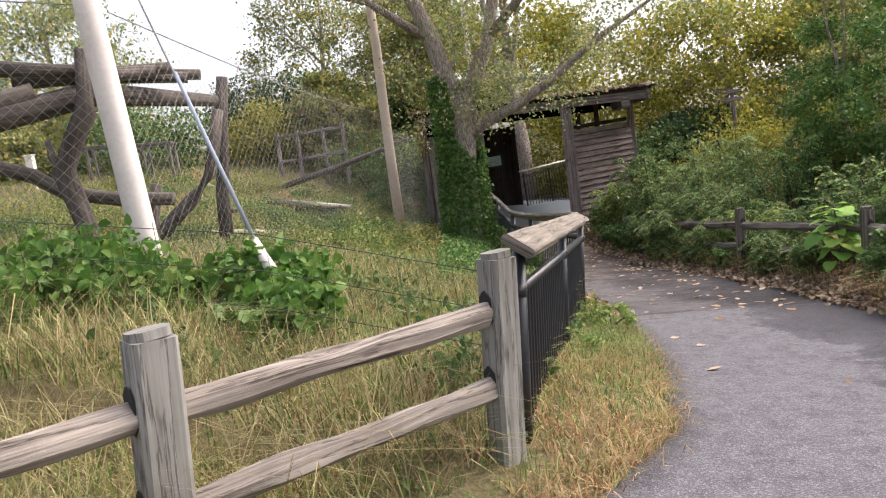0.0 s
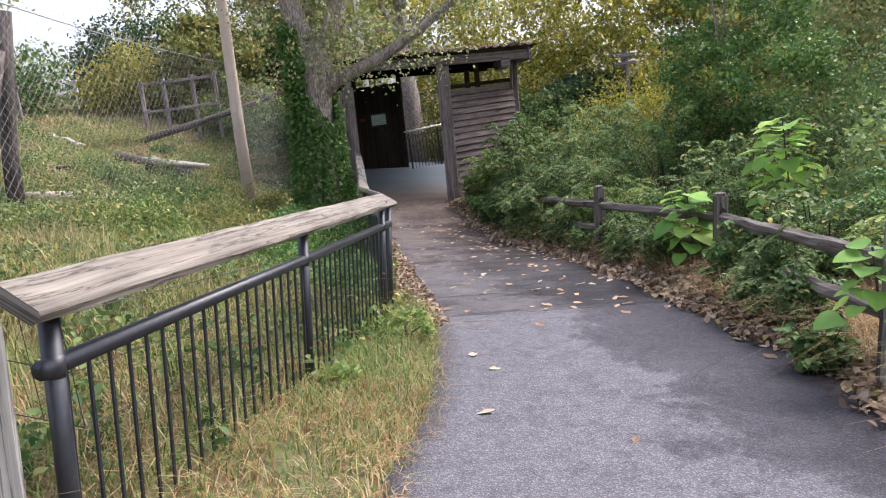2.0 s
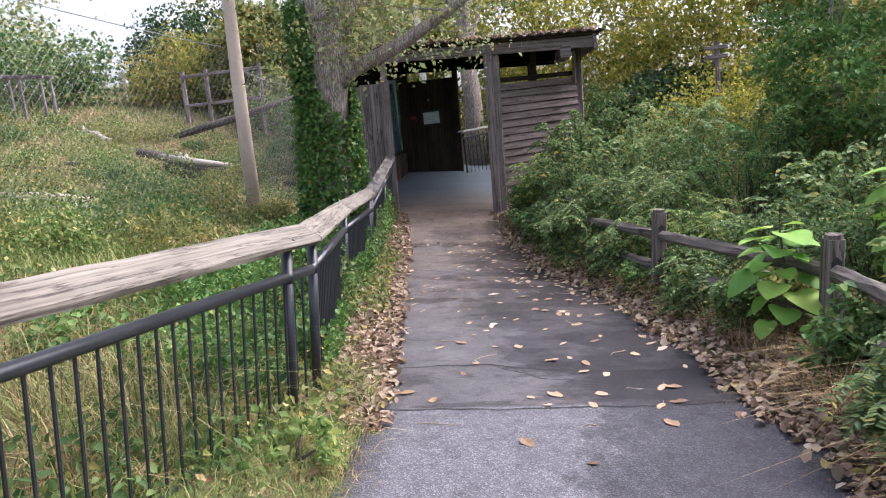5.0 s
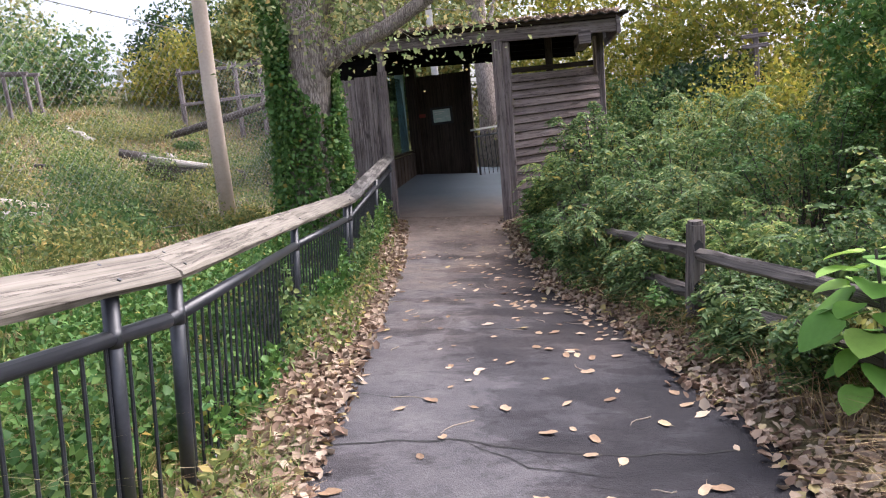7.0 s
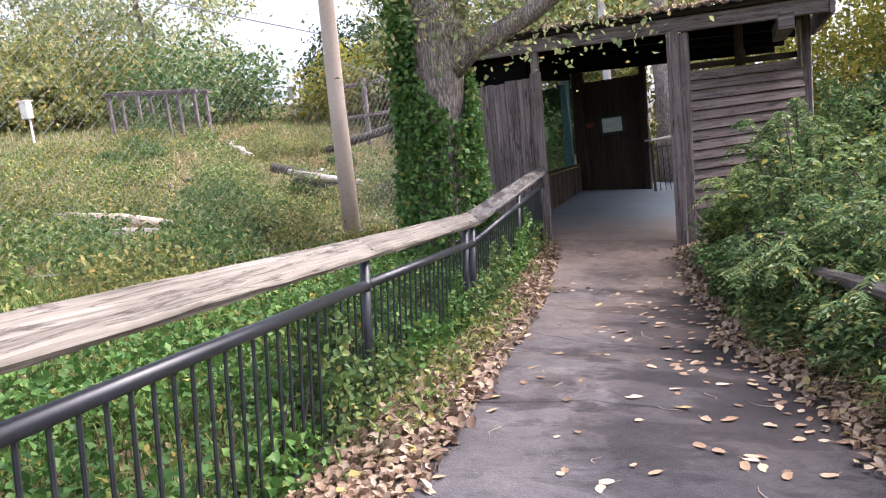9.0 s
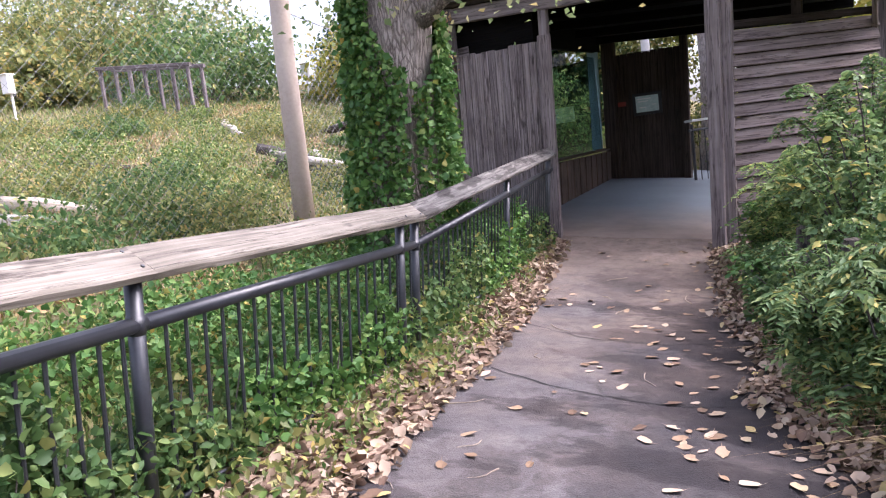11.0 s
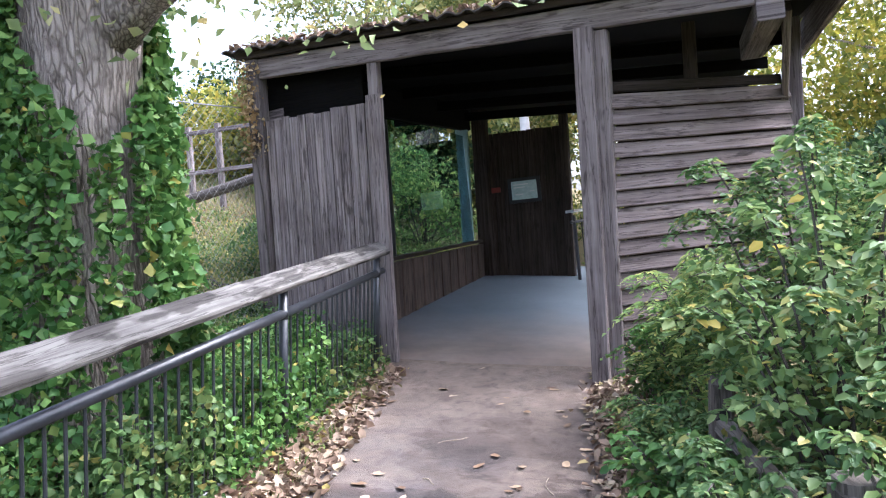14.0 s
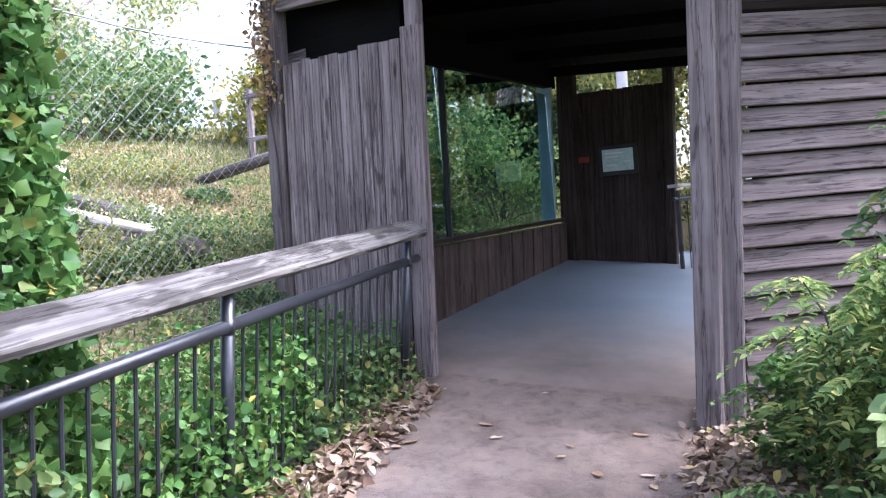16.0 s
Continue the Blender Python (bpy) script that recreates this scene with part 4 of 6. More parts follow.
def shrub(x, y, rad, height, n, mat, leaf, label, category="shrub", group="", seed=0, name="shrub", clumps=60, lift=0.1, stem=True, wide=0.55, tall=None):
    """Stems with leaf clumps, uneven outline."""
    gen = np.random.default_rng(seed + 1000)
    z = lie(x, y)
    ob = thing(name, (x, y, z), label, category, group)
    a = gen.uniform(0, 2 * np.pi, clumps)
    r = np.sqrt(gen.uniform(0, 1, clumps)) * rad
    hz = gen.uniform(lift, 1.0, clumps) * height * (1.0 - 0.45 * (r / rad) ** 2)
    c = np.stack([x + r * np.cos(a), y + r * np.sin(a), z + hz], 1)
    if stem:
        mk = MeshMaker()
        for i in range(0, clumps, 4):
            mid = Vector((x + (c[i][0] - x) * 0.35, y + (c[i][1] - y) * 0.35, z + hz[i] * 0.55))
            mk.tube([(x + (c[i][0] - x) * 0.1, y + (c[i][1] - y) * 0.1, z - 0.05), mid, tuple(c[i])], [0.014, 0.010, 0.004], 5)
        part("woody_base", mk, M_DEAD, ob)
    sp = rad * 0.155
    pos = clump_points(gen, c, n, sp, 0.75)
    pos[:, 2] = np.maximum(pos[:, 2], lay(pos[:, 0], pos[:, 1]) + 0.02)
    part("foliage", leaf_mesh("foliage", pos, mat, leaf, leaf * wide, gen=gen), None, ob)
    return ob


def spray_shrub(x, y, rad, height, mat, kind, label, group, seed, name="shrub"):
    """Arching canes that carry rows of leaflets, with a darker leafy inside."""
    gen = np.random.default_rng(seed + 3000)
    z = lie(x, y)
    ob = thing(name, (x, y, z), label, "shrub", group)
    canes = int(20 + 20 * rad)
    mk = MeshMaker()
    pos, axs = [], []
    leaf, wide, step, per = ((0.056, 0.021, 0.07, 6), (0.066, 0.045, 0.045, 1), (0.042, 0.027, 0.045, 2))[kind]
    for i in range(canes):
        a = gen.uniform(0, 2 * np.pi)
        r = rad * math.sqrt(gen.uniform(0.05, 1.25))
        top = height * gen.uniform(0.35, 1.08) * (1 - 0.3 * (r / rad) ** 2 * gen.uniform(0.3, 1))
        b0 = np.array([x + 0.25 * r * math.cos(a + 0.5), y + 0.25 * r * math.sin(a + 0.5), z])
        b2 = np.array([x + r * math.cos(a), y + r * math.sin(a), z + top * gen.uniform(0.72, 1.0)])
        b1 = np.array([b0[0] * 0.55 + b2[0] * 0.45, b0[1] * 0.55 + b2[1] * 0.45, z + top * 1.15])
        length = float(np.linalg.norm(b1 - b0) + np.linalg.norm(b2 - b1))
        pt = [tuple((1 - t) ** 2 * b0 + 2 * t * (1 - t) * b1 + t * t * b2) for t in (0, 0.25, 0.5, 0.75, 1)]
        mk.tube(pt, [0.010, 0.008, 0.006, 0.004, 0.002], 5)
        for t in np.arange(0.22, 1.0, step / length):
            c = (1 - t) ** 2 * b0 + 2 * t * (1 - t) * b1 + t * t * b2
            th = gen.uniform(0, 2 * np.pi)
            d = np.array([math.cos(th), math.sin(th), gen.uniform(-0.1, 0.45)]) + 0.5 * (b2 - b1) / (np.linalg.norm(b2 - b1) + 1e-6)
            d /= np.linalg.norm(d)
            sd = np.array([-d[1], d[0], 0.0])
            rl = gen.uniform(0.6, 1.2) * (0.21 if kind == 0 else 0.12 if kind == 2 else 0.06)
            for j in range(per + 1):
                f = (j + 0.7) / (per + 0.7)
                q = c + d * rl * f - np.array([0, 0, 0.35 * rl * f * f])
                for sg in ((-1, 1) if kind != 1 else (gen.choice((-1, 1)),)):
                    u = sd * sg + d * 0.55
                    pos.append(q + u * leaf * 0.45)
                    axs.append(u)
    tagged(part("branchwork", mk, M_DEAD, ob), kind="stuff")
    pos, axs = np.array(pos), np.array(axs)
    pos[:, 2] = np.maximum(pos[:, 2], lay(pos[:, 0], pos[:, 1]) + 0.02)
    part("foliage", leaf_mesh("foliage", pos, mat, leaf, wide, up=0.9, droop=0.15, gen=gen, axis=axs, vary=0.35), None, ob)
    n = int(2600 * rad)
    a, r = gen.uniform(0, 2 * np.pi, n), rad * 0.85 * np.sqrt(gen.uniform(0, 1, n))
    pi = np.stack([x + r * np.cos(a), y + r * np.sin(a), z + 0.03 + 0.8 * height * gen.uniform(0, 1, n) * (1 - 0.5 * (r / rad) ** 2)], 1)
    pi[:, 2] = np.maximum(pi[:, 2], lay(pi[:, 0], pi[:, 1]) + 0.02)
    part("inner_leaves", leaf_mesh("inner_leaves", pi, L_GREEN, 0.05, 0.03, gen=gen), None, ob)
    return ob


def limb_path(start, end, n, bend, seed):
    s, e = Vector(start), Vector(end)
    out = []
    for i in range(n):
        f = i / (n - 1)
        p = s.lerp(e, f)
        w = bend * math.sin(math.pi * f)
        out.append(p + Vector((noise.noise(Vector((f * 3, seed, 0))), noise.noise(Vector((f * 3, seed, 5))), noise.noise(Vector((f * 3, seed, 9))) + 0.5)) * w)
    return out


def tree(x, y, height, crown_r, crown_lo, n, mat, leaf, label, seed=0, trunk_r=0.15, bark=None, clumps=90, group="", spread_k=0.13, limbs=9, wide=0.6, name="tree"):
    gen = np.random.default_rng(seed + 5000)
    z = lie(x, y)
    ob = thing(name, (x, y, z), label, "tree", group)
    mk = MeshMaker()
    top = (x + gen.normal() * 0.3, y + gen.normal() * 0.3, z + height * 0.9)
    mk.tube(limb_path((x, y, z - 0.2), top, 8, 0.25, seed), list(np.linspace(trunk_r, trunk_r * 0.15, 8)), 9, 0.08)
    part("trunk", mk, bark or M_BARK, ob, smooth=True)
    a = gen.uniform(0, 2 * np.pi, clumps)
    f = gen.uniform(0, 1, clumps)
    r = crown_r * np.sqrt(gen.uniform(0.05, 1, clumps)) * np.sin(np.pi * (0.18 + 0.76 * f)) ** 0.7
    c = np.stack([x + r * np.cos(a), y + r * np.sin(a), z + crown_lo + (height - crown_lo) * f], 1)
    for i in range(min(limbs, clumps)):
        mk = MeshMaker()
        s = (x + (top[0] - x) * 0.5, y + (top[1] - y) * 0.5, z + max(crown_lo * 0.7, (c[i][2] - z) * 0.6))
        mk.tube(limb_path(s, tuple(c[i]), 5, 0.2, seed + i), list(np.linspace(trunk_r * 0.35, 0.012, 5)), 6)
        part("limb", mk, bark or M_BARK, ob, smooth=True)
    pos = clump_points(gen, c, n, crown_r * spread_k, 0.7)
    pos[:, 2] = np.maximum(pos[:, 2], z + 0.15)
    part("crown", leaf_mesh("crown", pos, mat, leaf, leaf * wide, gen=gen), None, ob)
    return ob


# the ivy-clad tree beside the rail
TX, TY = 0.52, 15.75
TZ = lie(TX, TY)
big = thing("cottonwood_tree", (TX, TY, TZ), "large rough-barked tree wrapped in ivy beside the rail", "tree")
trunk_line = [(TX - 0.1, TY, TZ - 0.3), (TX - 0.06, TY, TZ + 0.15), (TX + 0.03, TY, 0.5), (TX + 0.12, TY, 1.5), (TX + 0.22, TY, 2.1), (TX + 0.28, TY + 0.02, 2.5)]
mk = MeshMaker()
mk.tube(trunk_line, [0.52, 0.42, 0.35, 0.33, 0.34, 0.24], 32, 0.12)
part("trunk", mk, M_BARK, big, smooth=True)
limbs = [([(0.72, TY, 1.95), (0.6, TY, 2.8), (0.42, TY, 3.7), (0.1, TY + 0.1, 4.7), (-0.4, TY + 0.2, 6.0), (-0.8, TY + 0.3, 7.5)], [0.24, 0.2, 0.18, 0.15, 0.11, 0.06]),
         ([(0.82, TY, 1.95), (1.12, TY, 2.65), (1.55, TY, 3.4), (1.9, TY + 0.2, 4.6), (2.3, TY + 0.4, 6.5)], [0.2, 0.17, 0.14, 0.11, 0.06]),
         ([(0.78, TY - 0.05, 1.55), (1.15, TY - 0.1, 1.78), (1.9, TY - 0.25, 2.02), (2.7, TY - 0.35, 2.42), (3.6, TY - 0.4, 3.0), (5.0, TY - 0.4, 3.7)], [0.17, 0.13, 0.10, 0.08, 0.06, 0.03]),
         ([(0.42, TY, 3.6), (-0.7, TY - 0.3, 4.5), (-2.4, TY - 0.5, 5.1)], [0.11, 0.07, 0.03]),
         ([(1.6, TY, 3.5), (2.8, TY - 0.8, 4.5), (4.4, TY - 1.4, 5.2)], [0.1, 0.07, 0.03])]
gen = np.random.default_rng(77)
tips = []
for pts, rad in limbs:
    mk = MeshMaker()
    mk.tube(pts, rad, 14, 0.08)
    part("limb", mk, M_BARK, big, smooth=True)
    for i in range(1, len(pts)):
        tips += [np.array(pts[i])] * (2 if i == len(pts) - 1 else 1)
twigs = MeshMaker()
cl = []
for i in range(70):
    b = tips[i % len(tips)]
    e = b + gen.normal(size=3) * (1.0, 0.9, 0.55) + np.array((0.25, -0.2, 0.05))
    e[2] = max(e[2], 1.9 + 0.25 * gen.uniform())
    twigs.tube(limb_path(tuple(b), tuple(e), 5, 0.25, i), [0.025, 0.018, 0.012, 0.008, 0.004], 5)
    cl += [b + (e - b) * f for f in (0.6, 0.8, 1.0)]
part("twig_growth", twigs, M_BARK, big)
pos = clump_points(gen, np.array(cl), 15000, 0.30, 0.8)
part("crown", leaf_mesh("crown", pos, L_PALE, 0.07, 0.05, gen=gen), None, big)
# ivy
n = 24000
a = gen.uniform(0, 2 * np.pi, n)
h = gen.uniform(0, 1, n) ** 0.8 * 3.6
def ivy_here(t, z):
    """Ivy wraps the trunk but for a bare strip that faces south-east."""
    off = abs((t + 0.72 + math.pi) % (2 * math.pi) - math.pi)
    n = noise.noise(Vector((math.cos(t) * 2, math.sin(t) * 2, z * 1.3)))
    fine = noise.noise(Vector((math.cos(t) * 6, math.sin(t) * 6, z * 4)))
    if off < min(max((z - 1.65) * 1.4, 0.0), 1.0) + 0.2 * n + 0.12 * fine:
        return False
    if abs(off - 0.25) < 0.07 + 0.06 * fine and 0.5 < z:
        return False
    west = math.cos(t - math.pi * 0.95) > -0.1
    return z < (3.7 if west else 2.7) + 0.7 * n


keep = np.array([ivy_here(t, z) for t, z in zip(a, h)])
a, h = a[keep], h[keep]
r = np.interp(h, [0, 0.4, 1, 2, 3.6], [0.62, 0.50, 0.44, 0.40, 0.32]) + np.abs(gen.normal(size=len(a))) * 0.055
cx = np.interp(h, [0, 1, 2, 3.6], [TX, TX + 0.06, TX + 0.12, TX + 0.1])
pos = np.stack([cx + r * np.cos(a), TY + r * np.sin(a), TZ + h], 1)
out = np.stack([np.cos(a), np.sin(a), -0.5 * np.ones(len(a))], 1)
part("ivy", leaf_mesh("ivy", pos, L_IVY, 0.06, 0.054, up=0.1, gen=gen, out=out * 0.5), None, big, "dark green climbing ivy")


def scatter(gen, n, x0, x1, y0, y1):
    return np.stack([gen.uniform(x0, x1, n), gen.uniform(y0, y1, n)], 1)


def keep_off(p, lo=0.0, hi=0.0):
    """Points off the path and the shelter."""
    xl, xr = np.interp(p[:, 1], LY, LX), np.interp(p[:, 1], RY, RX)
    inside = (p[:, 0] > xl - lo) & (p[:, 0] < xr + hi)
    shed = (p[:, 1] > 19.2) & (p[:, 0] > 0.5) & (p[:, 0] < 6.0) & (p[:, 1] < 28)
    return p[~inside & ~shed]


def ground_pts(p, dz=0.0):
    return np.column_stack([p, lay(p[:, 0], p[:, 1]) + dz])


gg = np.random.default_rng(11)
# tall dry grass behind the split rail fence and the guard rail
FENCE_Y, FENCE_X = (-6, 0.45, 2.54, 3.58, 3.74, 8.38, 11.4, 14.1, 19.0), (-9.5, -2.9, -0.79, 0.38, 0.40, 1.51, 1.26, 1.21, 1.12)
p = scatter(gg, 46000, -6.5, 1.6, 0.5, 9.5)
p = p[p[:, 0] < np.interp(p[:, 1], FENCE_Y, FENCE_X) - 0.04]
v = np.array([noise.noise(Vector((x * 0.9, y * 0.9, 1))) for x, y in p])
tagged(new("tall_grass", blade_mesh("tall_grass", ground_pts(p[(v > -0.1) & ((p[:, 1] < 4.2) | (p[:, 0] < -1.2) | (v > 0.25))]), 0.52, 0.005, L_STRAW, 1.25, gg)), "tall dry straw-coloured grass", "grass", kind="stuff")
tagged(new("matted_grass", blade_mesh("matted_grass", ground_pts(p[v < 0.15]), 0.20, 0.006, L_TAN, 1.5, gg)), "matted dead brown grass", "grass", kind="stuff")
p = scatter(gg, 44000, -6.5, 1.7, 0.5, 12.0)
p = p[p[:, 0] < np.interp(p[:, 1], FENCE_Y, FENCE_X) - 0.02]
tagged(new("green_grass", blade_mesh("green_grass", ground_pts(p), 0.26, 0.008, L_GRASS, 0.8, gg)), "green grass among the dry stems", "grass", kind="stuff")
p = keep_off(scatter(gg, 25000, -3.0, 1.95, 0.5, 9.5), -0.03)
p = p[p[:, 0] > np.interp(p[:, 1], FENCE_Y, FENCE_X) - 0.1]
tagged(new("verge_grass", blade_mesh("verge_grass", ground_pts(p), 0.10, 0.006, L_GRASS, 1.1, gg)), "short green grass on the verge", "grass", kind="stuff")
p = keep_off(scatter(gg, 15000, 0.3, 1.95, 3.4, 9.2), -0.02)
p = p[(p[:, 0] > np.interp(p[:, 1], FENCE_Y, FENCE_X) - 0.25) & (p[:, 1] > 5.2 + 0.8 * gg.normal(size=len(p)))]
tagged(new("verge_grass", blade_mesh("verge_grass", ground_pts(p), 0.12, 0.006, L_GRASS, 1.3, gg)), "short green grass on the verge", "grass", kind="stuff")
p = keep_off(scatter(gg, 45000, -16.0, 1.6, 8.0, 32.0), 0.0)
tagged(new("meadow_grass", blade_mesh("meadow_grass", ground_pts(p), 0.14, 0.014, L_GRASS, 0.8, gg)), "short meadow grass on the enclosure bank", "grass", kind="stuff")
p = keep_off(scatter(gg, 26000, -14.0, 1.0, 9.0, 32.0), 0.0)
tagged(new("meadow_straw", blade_mesh("meadow_straw", ground_pts(p), 0.13, 0.014, L_STRAW, 0.9, gg)), "dry tufts on the enclosure bank", "grass", kind="stuff")

p = keep_off(scatter(gg, 60000, -18.0, 22.0, -5.0, 32.0), 0.35, 1.0)
p = p[(p[:, 0] < -6.0) | (p[:, 0] > 5.5) | (p[:, 1] < 0.8)]
for keep, mat in ((slice(0, None, 2), L_GRASS), (slice(1, None, 2), L_STRAW)):
    tagged(new("rough_grass", blade_mesh("rough_grass", ground_pts(p[keep]), 0.2, 0.02, mat, 1.0, gg)), "rough grass over the wider grounds", "grass", kind="stuff")

# shrubs along the outer fence
shrubs = [(4.9, 13.3, 0.7, 1.3, L_BLUISH), (5.2, 15.0, 0.95, 1.75, L_BLUISH), (4.5, 16.6, 0.75, 2.1, L_LIGHT), (4.05, 17.5, 0.5, 1.2, L_BLUISH), (3.72, 18.05, 0.32, 0.75, L_GREEN), (3.72, 16.9, 0.3, 0.45, L_GREEN),
          (4.45, 15.6, 0.7, 1.7, L_BLUISH), (4.85, 14.5, 0.6, 1.5, L_BLUISH), (5.3, 12.3, 0.6, 0.85, L_GREEN), (6.4, 14.0, 1.2, 2.0, L_BLUISH),
          (6.2, 16.8, 1.1, 2.2, L_BLUISH), (6.8, 11.8, 1.1, 1.4, L_BLUISH), (6.0, 10.4, 0.8, 1.0, L_GREEN), (7.6, 9.0, 1.2, 1.6, L_BLUISH), (6.4, 7.6, 0.9, 1.2, L_GREEN), (7.8, 15.2, 1.3, 1.8, L_OLIVE),
          (7.4, 18.8, 1.3, 1.9, L_YELLOW), (6.9, 5.6, 0.9, 1.3, L_GREEN), (9.0, 12.4, 1.4, 2.2, L_GREEN), (9.4, 17.6, 1.6, 2.0, L_YELLOW), (8.6, 6.8, 1.4, 2.2, L_LIGHT),
          (5.55, 8.1, 0.6, 0.9, L_GREEN), (5.5, 11.1, 0.6, 0.9, L_BLUISH), (5.75, 6.9, 0.5, 0.9, L_GREEN)]
for k, (x, y, r, h) in enumerate(((4.55, 10.7, 0.3, 0.45), (4.8, 9.4, 0.32, 0.55), (4.75, 7.6, 0.35, 0.5), (4.3, 12.5, 0.25, 0.35), (4.4, 11.6, 0.28, 0.5), (4.05, 14.9, 0.3, 0.4), (3.85, 16.0, 0.28, 0.4), (4.3, 13.2, 0.3, 0.6), (4.95, 8.4, 0.28, 0.45))):
    x = max(x, float(np.interp(y, (2.2, 5.5, 8.98, 11.52, 14.2, 16.3), (3.85, 4.5, 5.08, 4.56, 4.05, 3.95))) + 0.08)
    shrub(x, y, r, h, 1000, (L_GREEN, L_OLIVE, L_BLUISH)[k % 3], 0.05, "leggy green weed at the foot of the old fence", "weed", "weeds along the fence", 300 + k, "weed", clumps=24)
for k, (x, y, r, h, m) in enumerate(shrubs):
    if x < 7:
        kind = (0, 1, 2, 0, 2)[k % 5]
        tone = (m, L_BLUISH, L_GREEN, L_LIGHT, L_IVY)[k % 5] if m is not L_DARK else m
        spray_shrub(x, y, r, h, tone, kind, ("arching shrub with feathery blue-green leaflets", "green shrub with broad oval leaves", "dense shrub with small green leaves")[kind] + " by the old fence", "shrubs by the fence", k)
    else:
        shrub(x, y, r, h, 9500, m, 0.07, "dense leafy shrub crowding the old fence", "shrub", "shrubs by the fence", k)
for k, (x, y, r, h) in enumerate(((4.95, 7.3, 0.32, 0.8), (5.15, 8.2, 0.3, 0.75), (5.0, 10.1, 0.3, 0.6), (4.72, 11.2, 0.3, 0.7), (4.42, 12.5, 0.32, 0.8), (4.2, 13.6, 0.3, 0.8))):
    spray_shrub(x, y, r, h, (L_GREEN, L_BLUISH, L_OLIVE)[k % 3], (0, 2)[k % 2], "straggling green weed growing through the old fence", "weeds along the fence", 60 + k, "weed")
for k, (x, y, r, h) in enumerate(((4.62, 6.7, 0.26, 0.62), (4.72, 7.4, 0.28, 0.7), (4.86, 8.3, 0.28, 0.75), (4.78, 9.9, 0.26, 0.6), (4.62, 10.8, 0.28, 0.6), (4.42, 11.9, 0.25, 0.42), (4.2, 12.9, 0.25, 0.42), (3.96, 13.8, 0.38, 1.0), (4.3, 6.0, 0.2, 0.4), (3.8, 14.9, 0.34, 0.85), (4.12, 13.45, 0.34, 0.95), (3.68, 15.8, 0.3, 0.7), (4.25, 14.0, 0.4, 1.25))):
    spray_shrub(x, y, r, h, (L_GREEN, L_BLUISH, L_IVY)[k % 3], (2, 0, 1)[k % 3], "leafy green weed in front of the old fence", "weeds along the fence", 90 + k, "weed")
# distance
far = [(-24, 36, 8, 4, L_PALE), (-5, 38, 8.5, 3.6, L_OLIVE), (0, 40, 9, 4, L_OLIVE), (6.5, 33, 7.14, 4.6, L_YELLOW), (11, 29, 6.46, 4.6, L_YELLOW), (16, 30, 6.12, 4.2, L_OLIVE),
       (19, 23, 5.78, 4, L_LIGHT), (21, 16, 5.78, 4.2, L_OLIVE), (14.5, 24, 3.4, 3.2, L_OLIVE), (-22, 26, 6, 3.6, L_OLIVE), (-28, 19, 7, 4.4, L_PALE), (18, 9, 5.78, 4.2, L_LIGHT), (0.5, 33, 8, 3.4, L_OLIVE),
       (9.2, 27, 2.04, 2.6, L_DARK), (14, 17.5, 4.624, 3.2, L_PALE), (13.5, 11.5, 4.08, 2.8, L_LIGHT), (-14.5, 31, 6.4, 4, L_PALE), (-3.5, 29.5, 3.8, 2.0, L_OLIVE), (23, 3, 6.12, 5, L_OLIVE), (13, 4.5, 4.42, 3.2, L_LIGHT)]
for k, (x, y, h, r, m) in enumerate(far):
    close = math.dist((x, y), (4, 8)) < 19
    tree(x, y, h, r, h * 0.06, (32000 if close else 27000) if x > -1 else 16000, m, 0.10 if close else 0.16, "autumn tree at the edge of the grounds", k, 0.2, clumps=130, group="background trees", spread_k=0.105)
tree(8.0, 14.2, 4.4, 1.35, 0.5, 19000, L_IVY, 0.075, "slender green feathery tree beyond the fence", 91, 0.07, clumps=60, group="background trees")

# ---- low plants, litter and fallen leaves ----
gl = np.random.default_rng(23)


def stuff(name, me, label, category):
    return tagged(new(name, me), label, category, kind="stuff")


# leafy weeds over the bank
p = keep_off(scatter(gl, 170000, -10.0, 1.75, 7.0, 27.0), 0.0)
q = np.array([noise.noise(Vector((x * 0.55, y * 0.55, 3))) + 0.5 * noise.noise(Vector((x * 1.9, y * 1.9, 7))) for x, y in p])
tone = np.array([noise.noise(Vector((x * 0.8, y * 0.8, 31))) for x, y in p]) + 0.25 * gl.normal(size=len(p))
for keep, mat, tall, label in (((q > 0.0) & (tone > -0.05), L_GRASS, 0.08, "low green weeds on the enclosure bank"), ((q > -0.12) & (tone < -0.05), L_OLIVE, 0.1, "yellowing weeds on the enclosure bank"), ((q < -0.1) & (tone > 0.22), L_TAN, 0.03, "dry brown leaves on the enclosure bank")):
    pts = ground_pts(p[keep])
    pts[:, 2] += np.abs(gl.normal(size=len(pts))) * tall + 0.015
    stuff("bank_weeds", leaf_mesh("bank_weeds", pts, mat, 0.055, 0.032, up=0.6, gen=gl), label, "weeds")
p = keep_off(scatter(gl, 62000, 0.0, 1.75, 7.9, 19.2), -0.08)
xl = np.interp(p[:, 1], LY, LX)
p = p[p[:, 0] < np.interp(p[:, 1], FENCE_Y, FENCE_X) - 0.04 + 0.12 * np.array([noise.noise(Vector((y * 1.7, 0, 0))) for y in p[:, 1]])]
p = p[np.array([noise.noise(Vector((x * 1.6, y * 1.6, 5))) for x, y in p]) > -0.3]
pts = ground_pts(p)
pts[:, 2] += gl.uniform(0.02, 1, len(p)) ** 1.5 * 0.36
stuff("ground_ivy", leaf_mesh("ground_ivy", pts, L_IVY, 0.043, 0.035, up=0.5, gen=gl), "dark green ground ivy under the guard rail", "ivy")


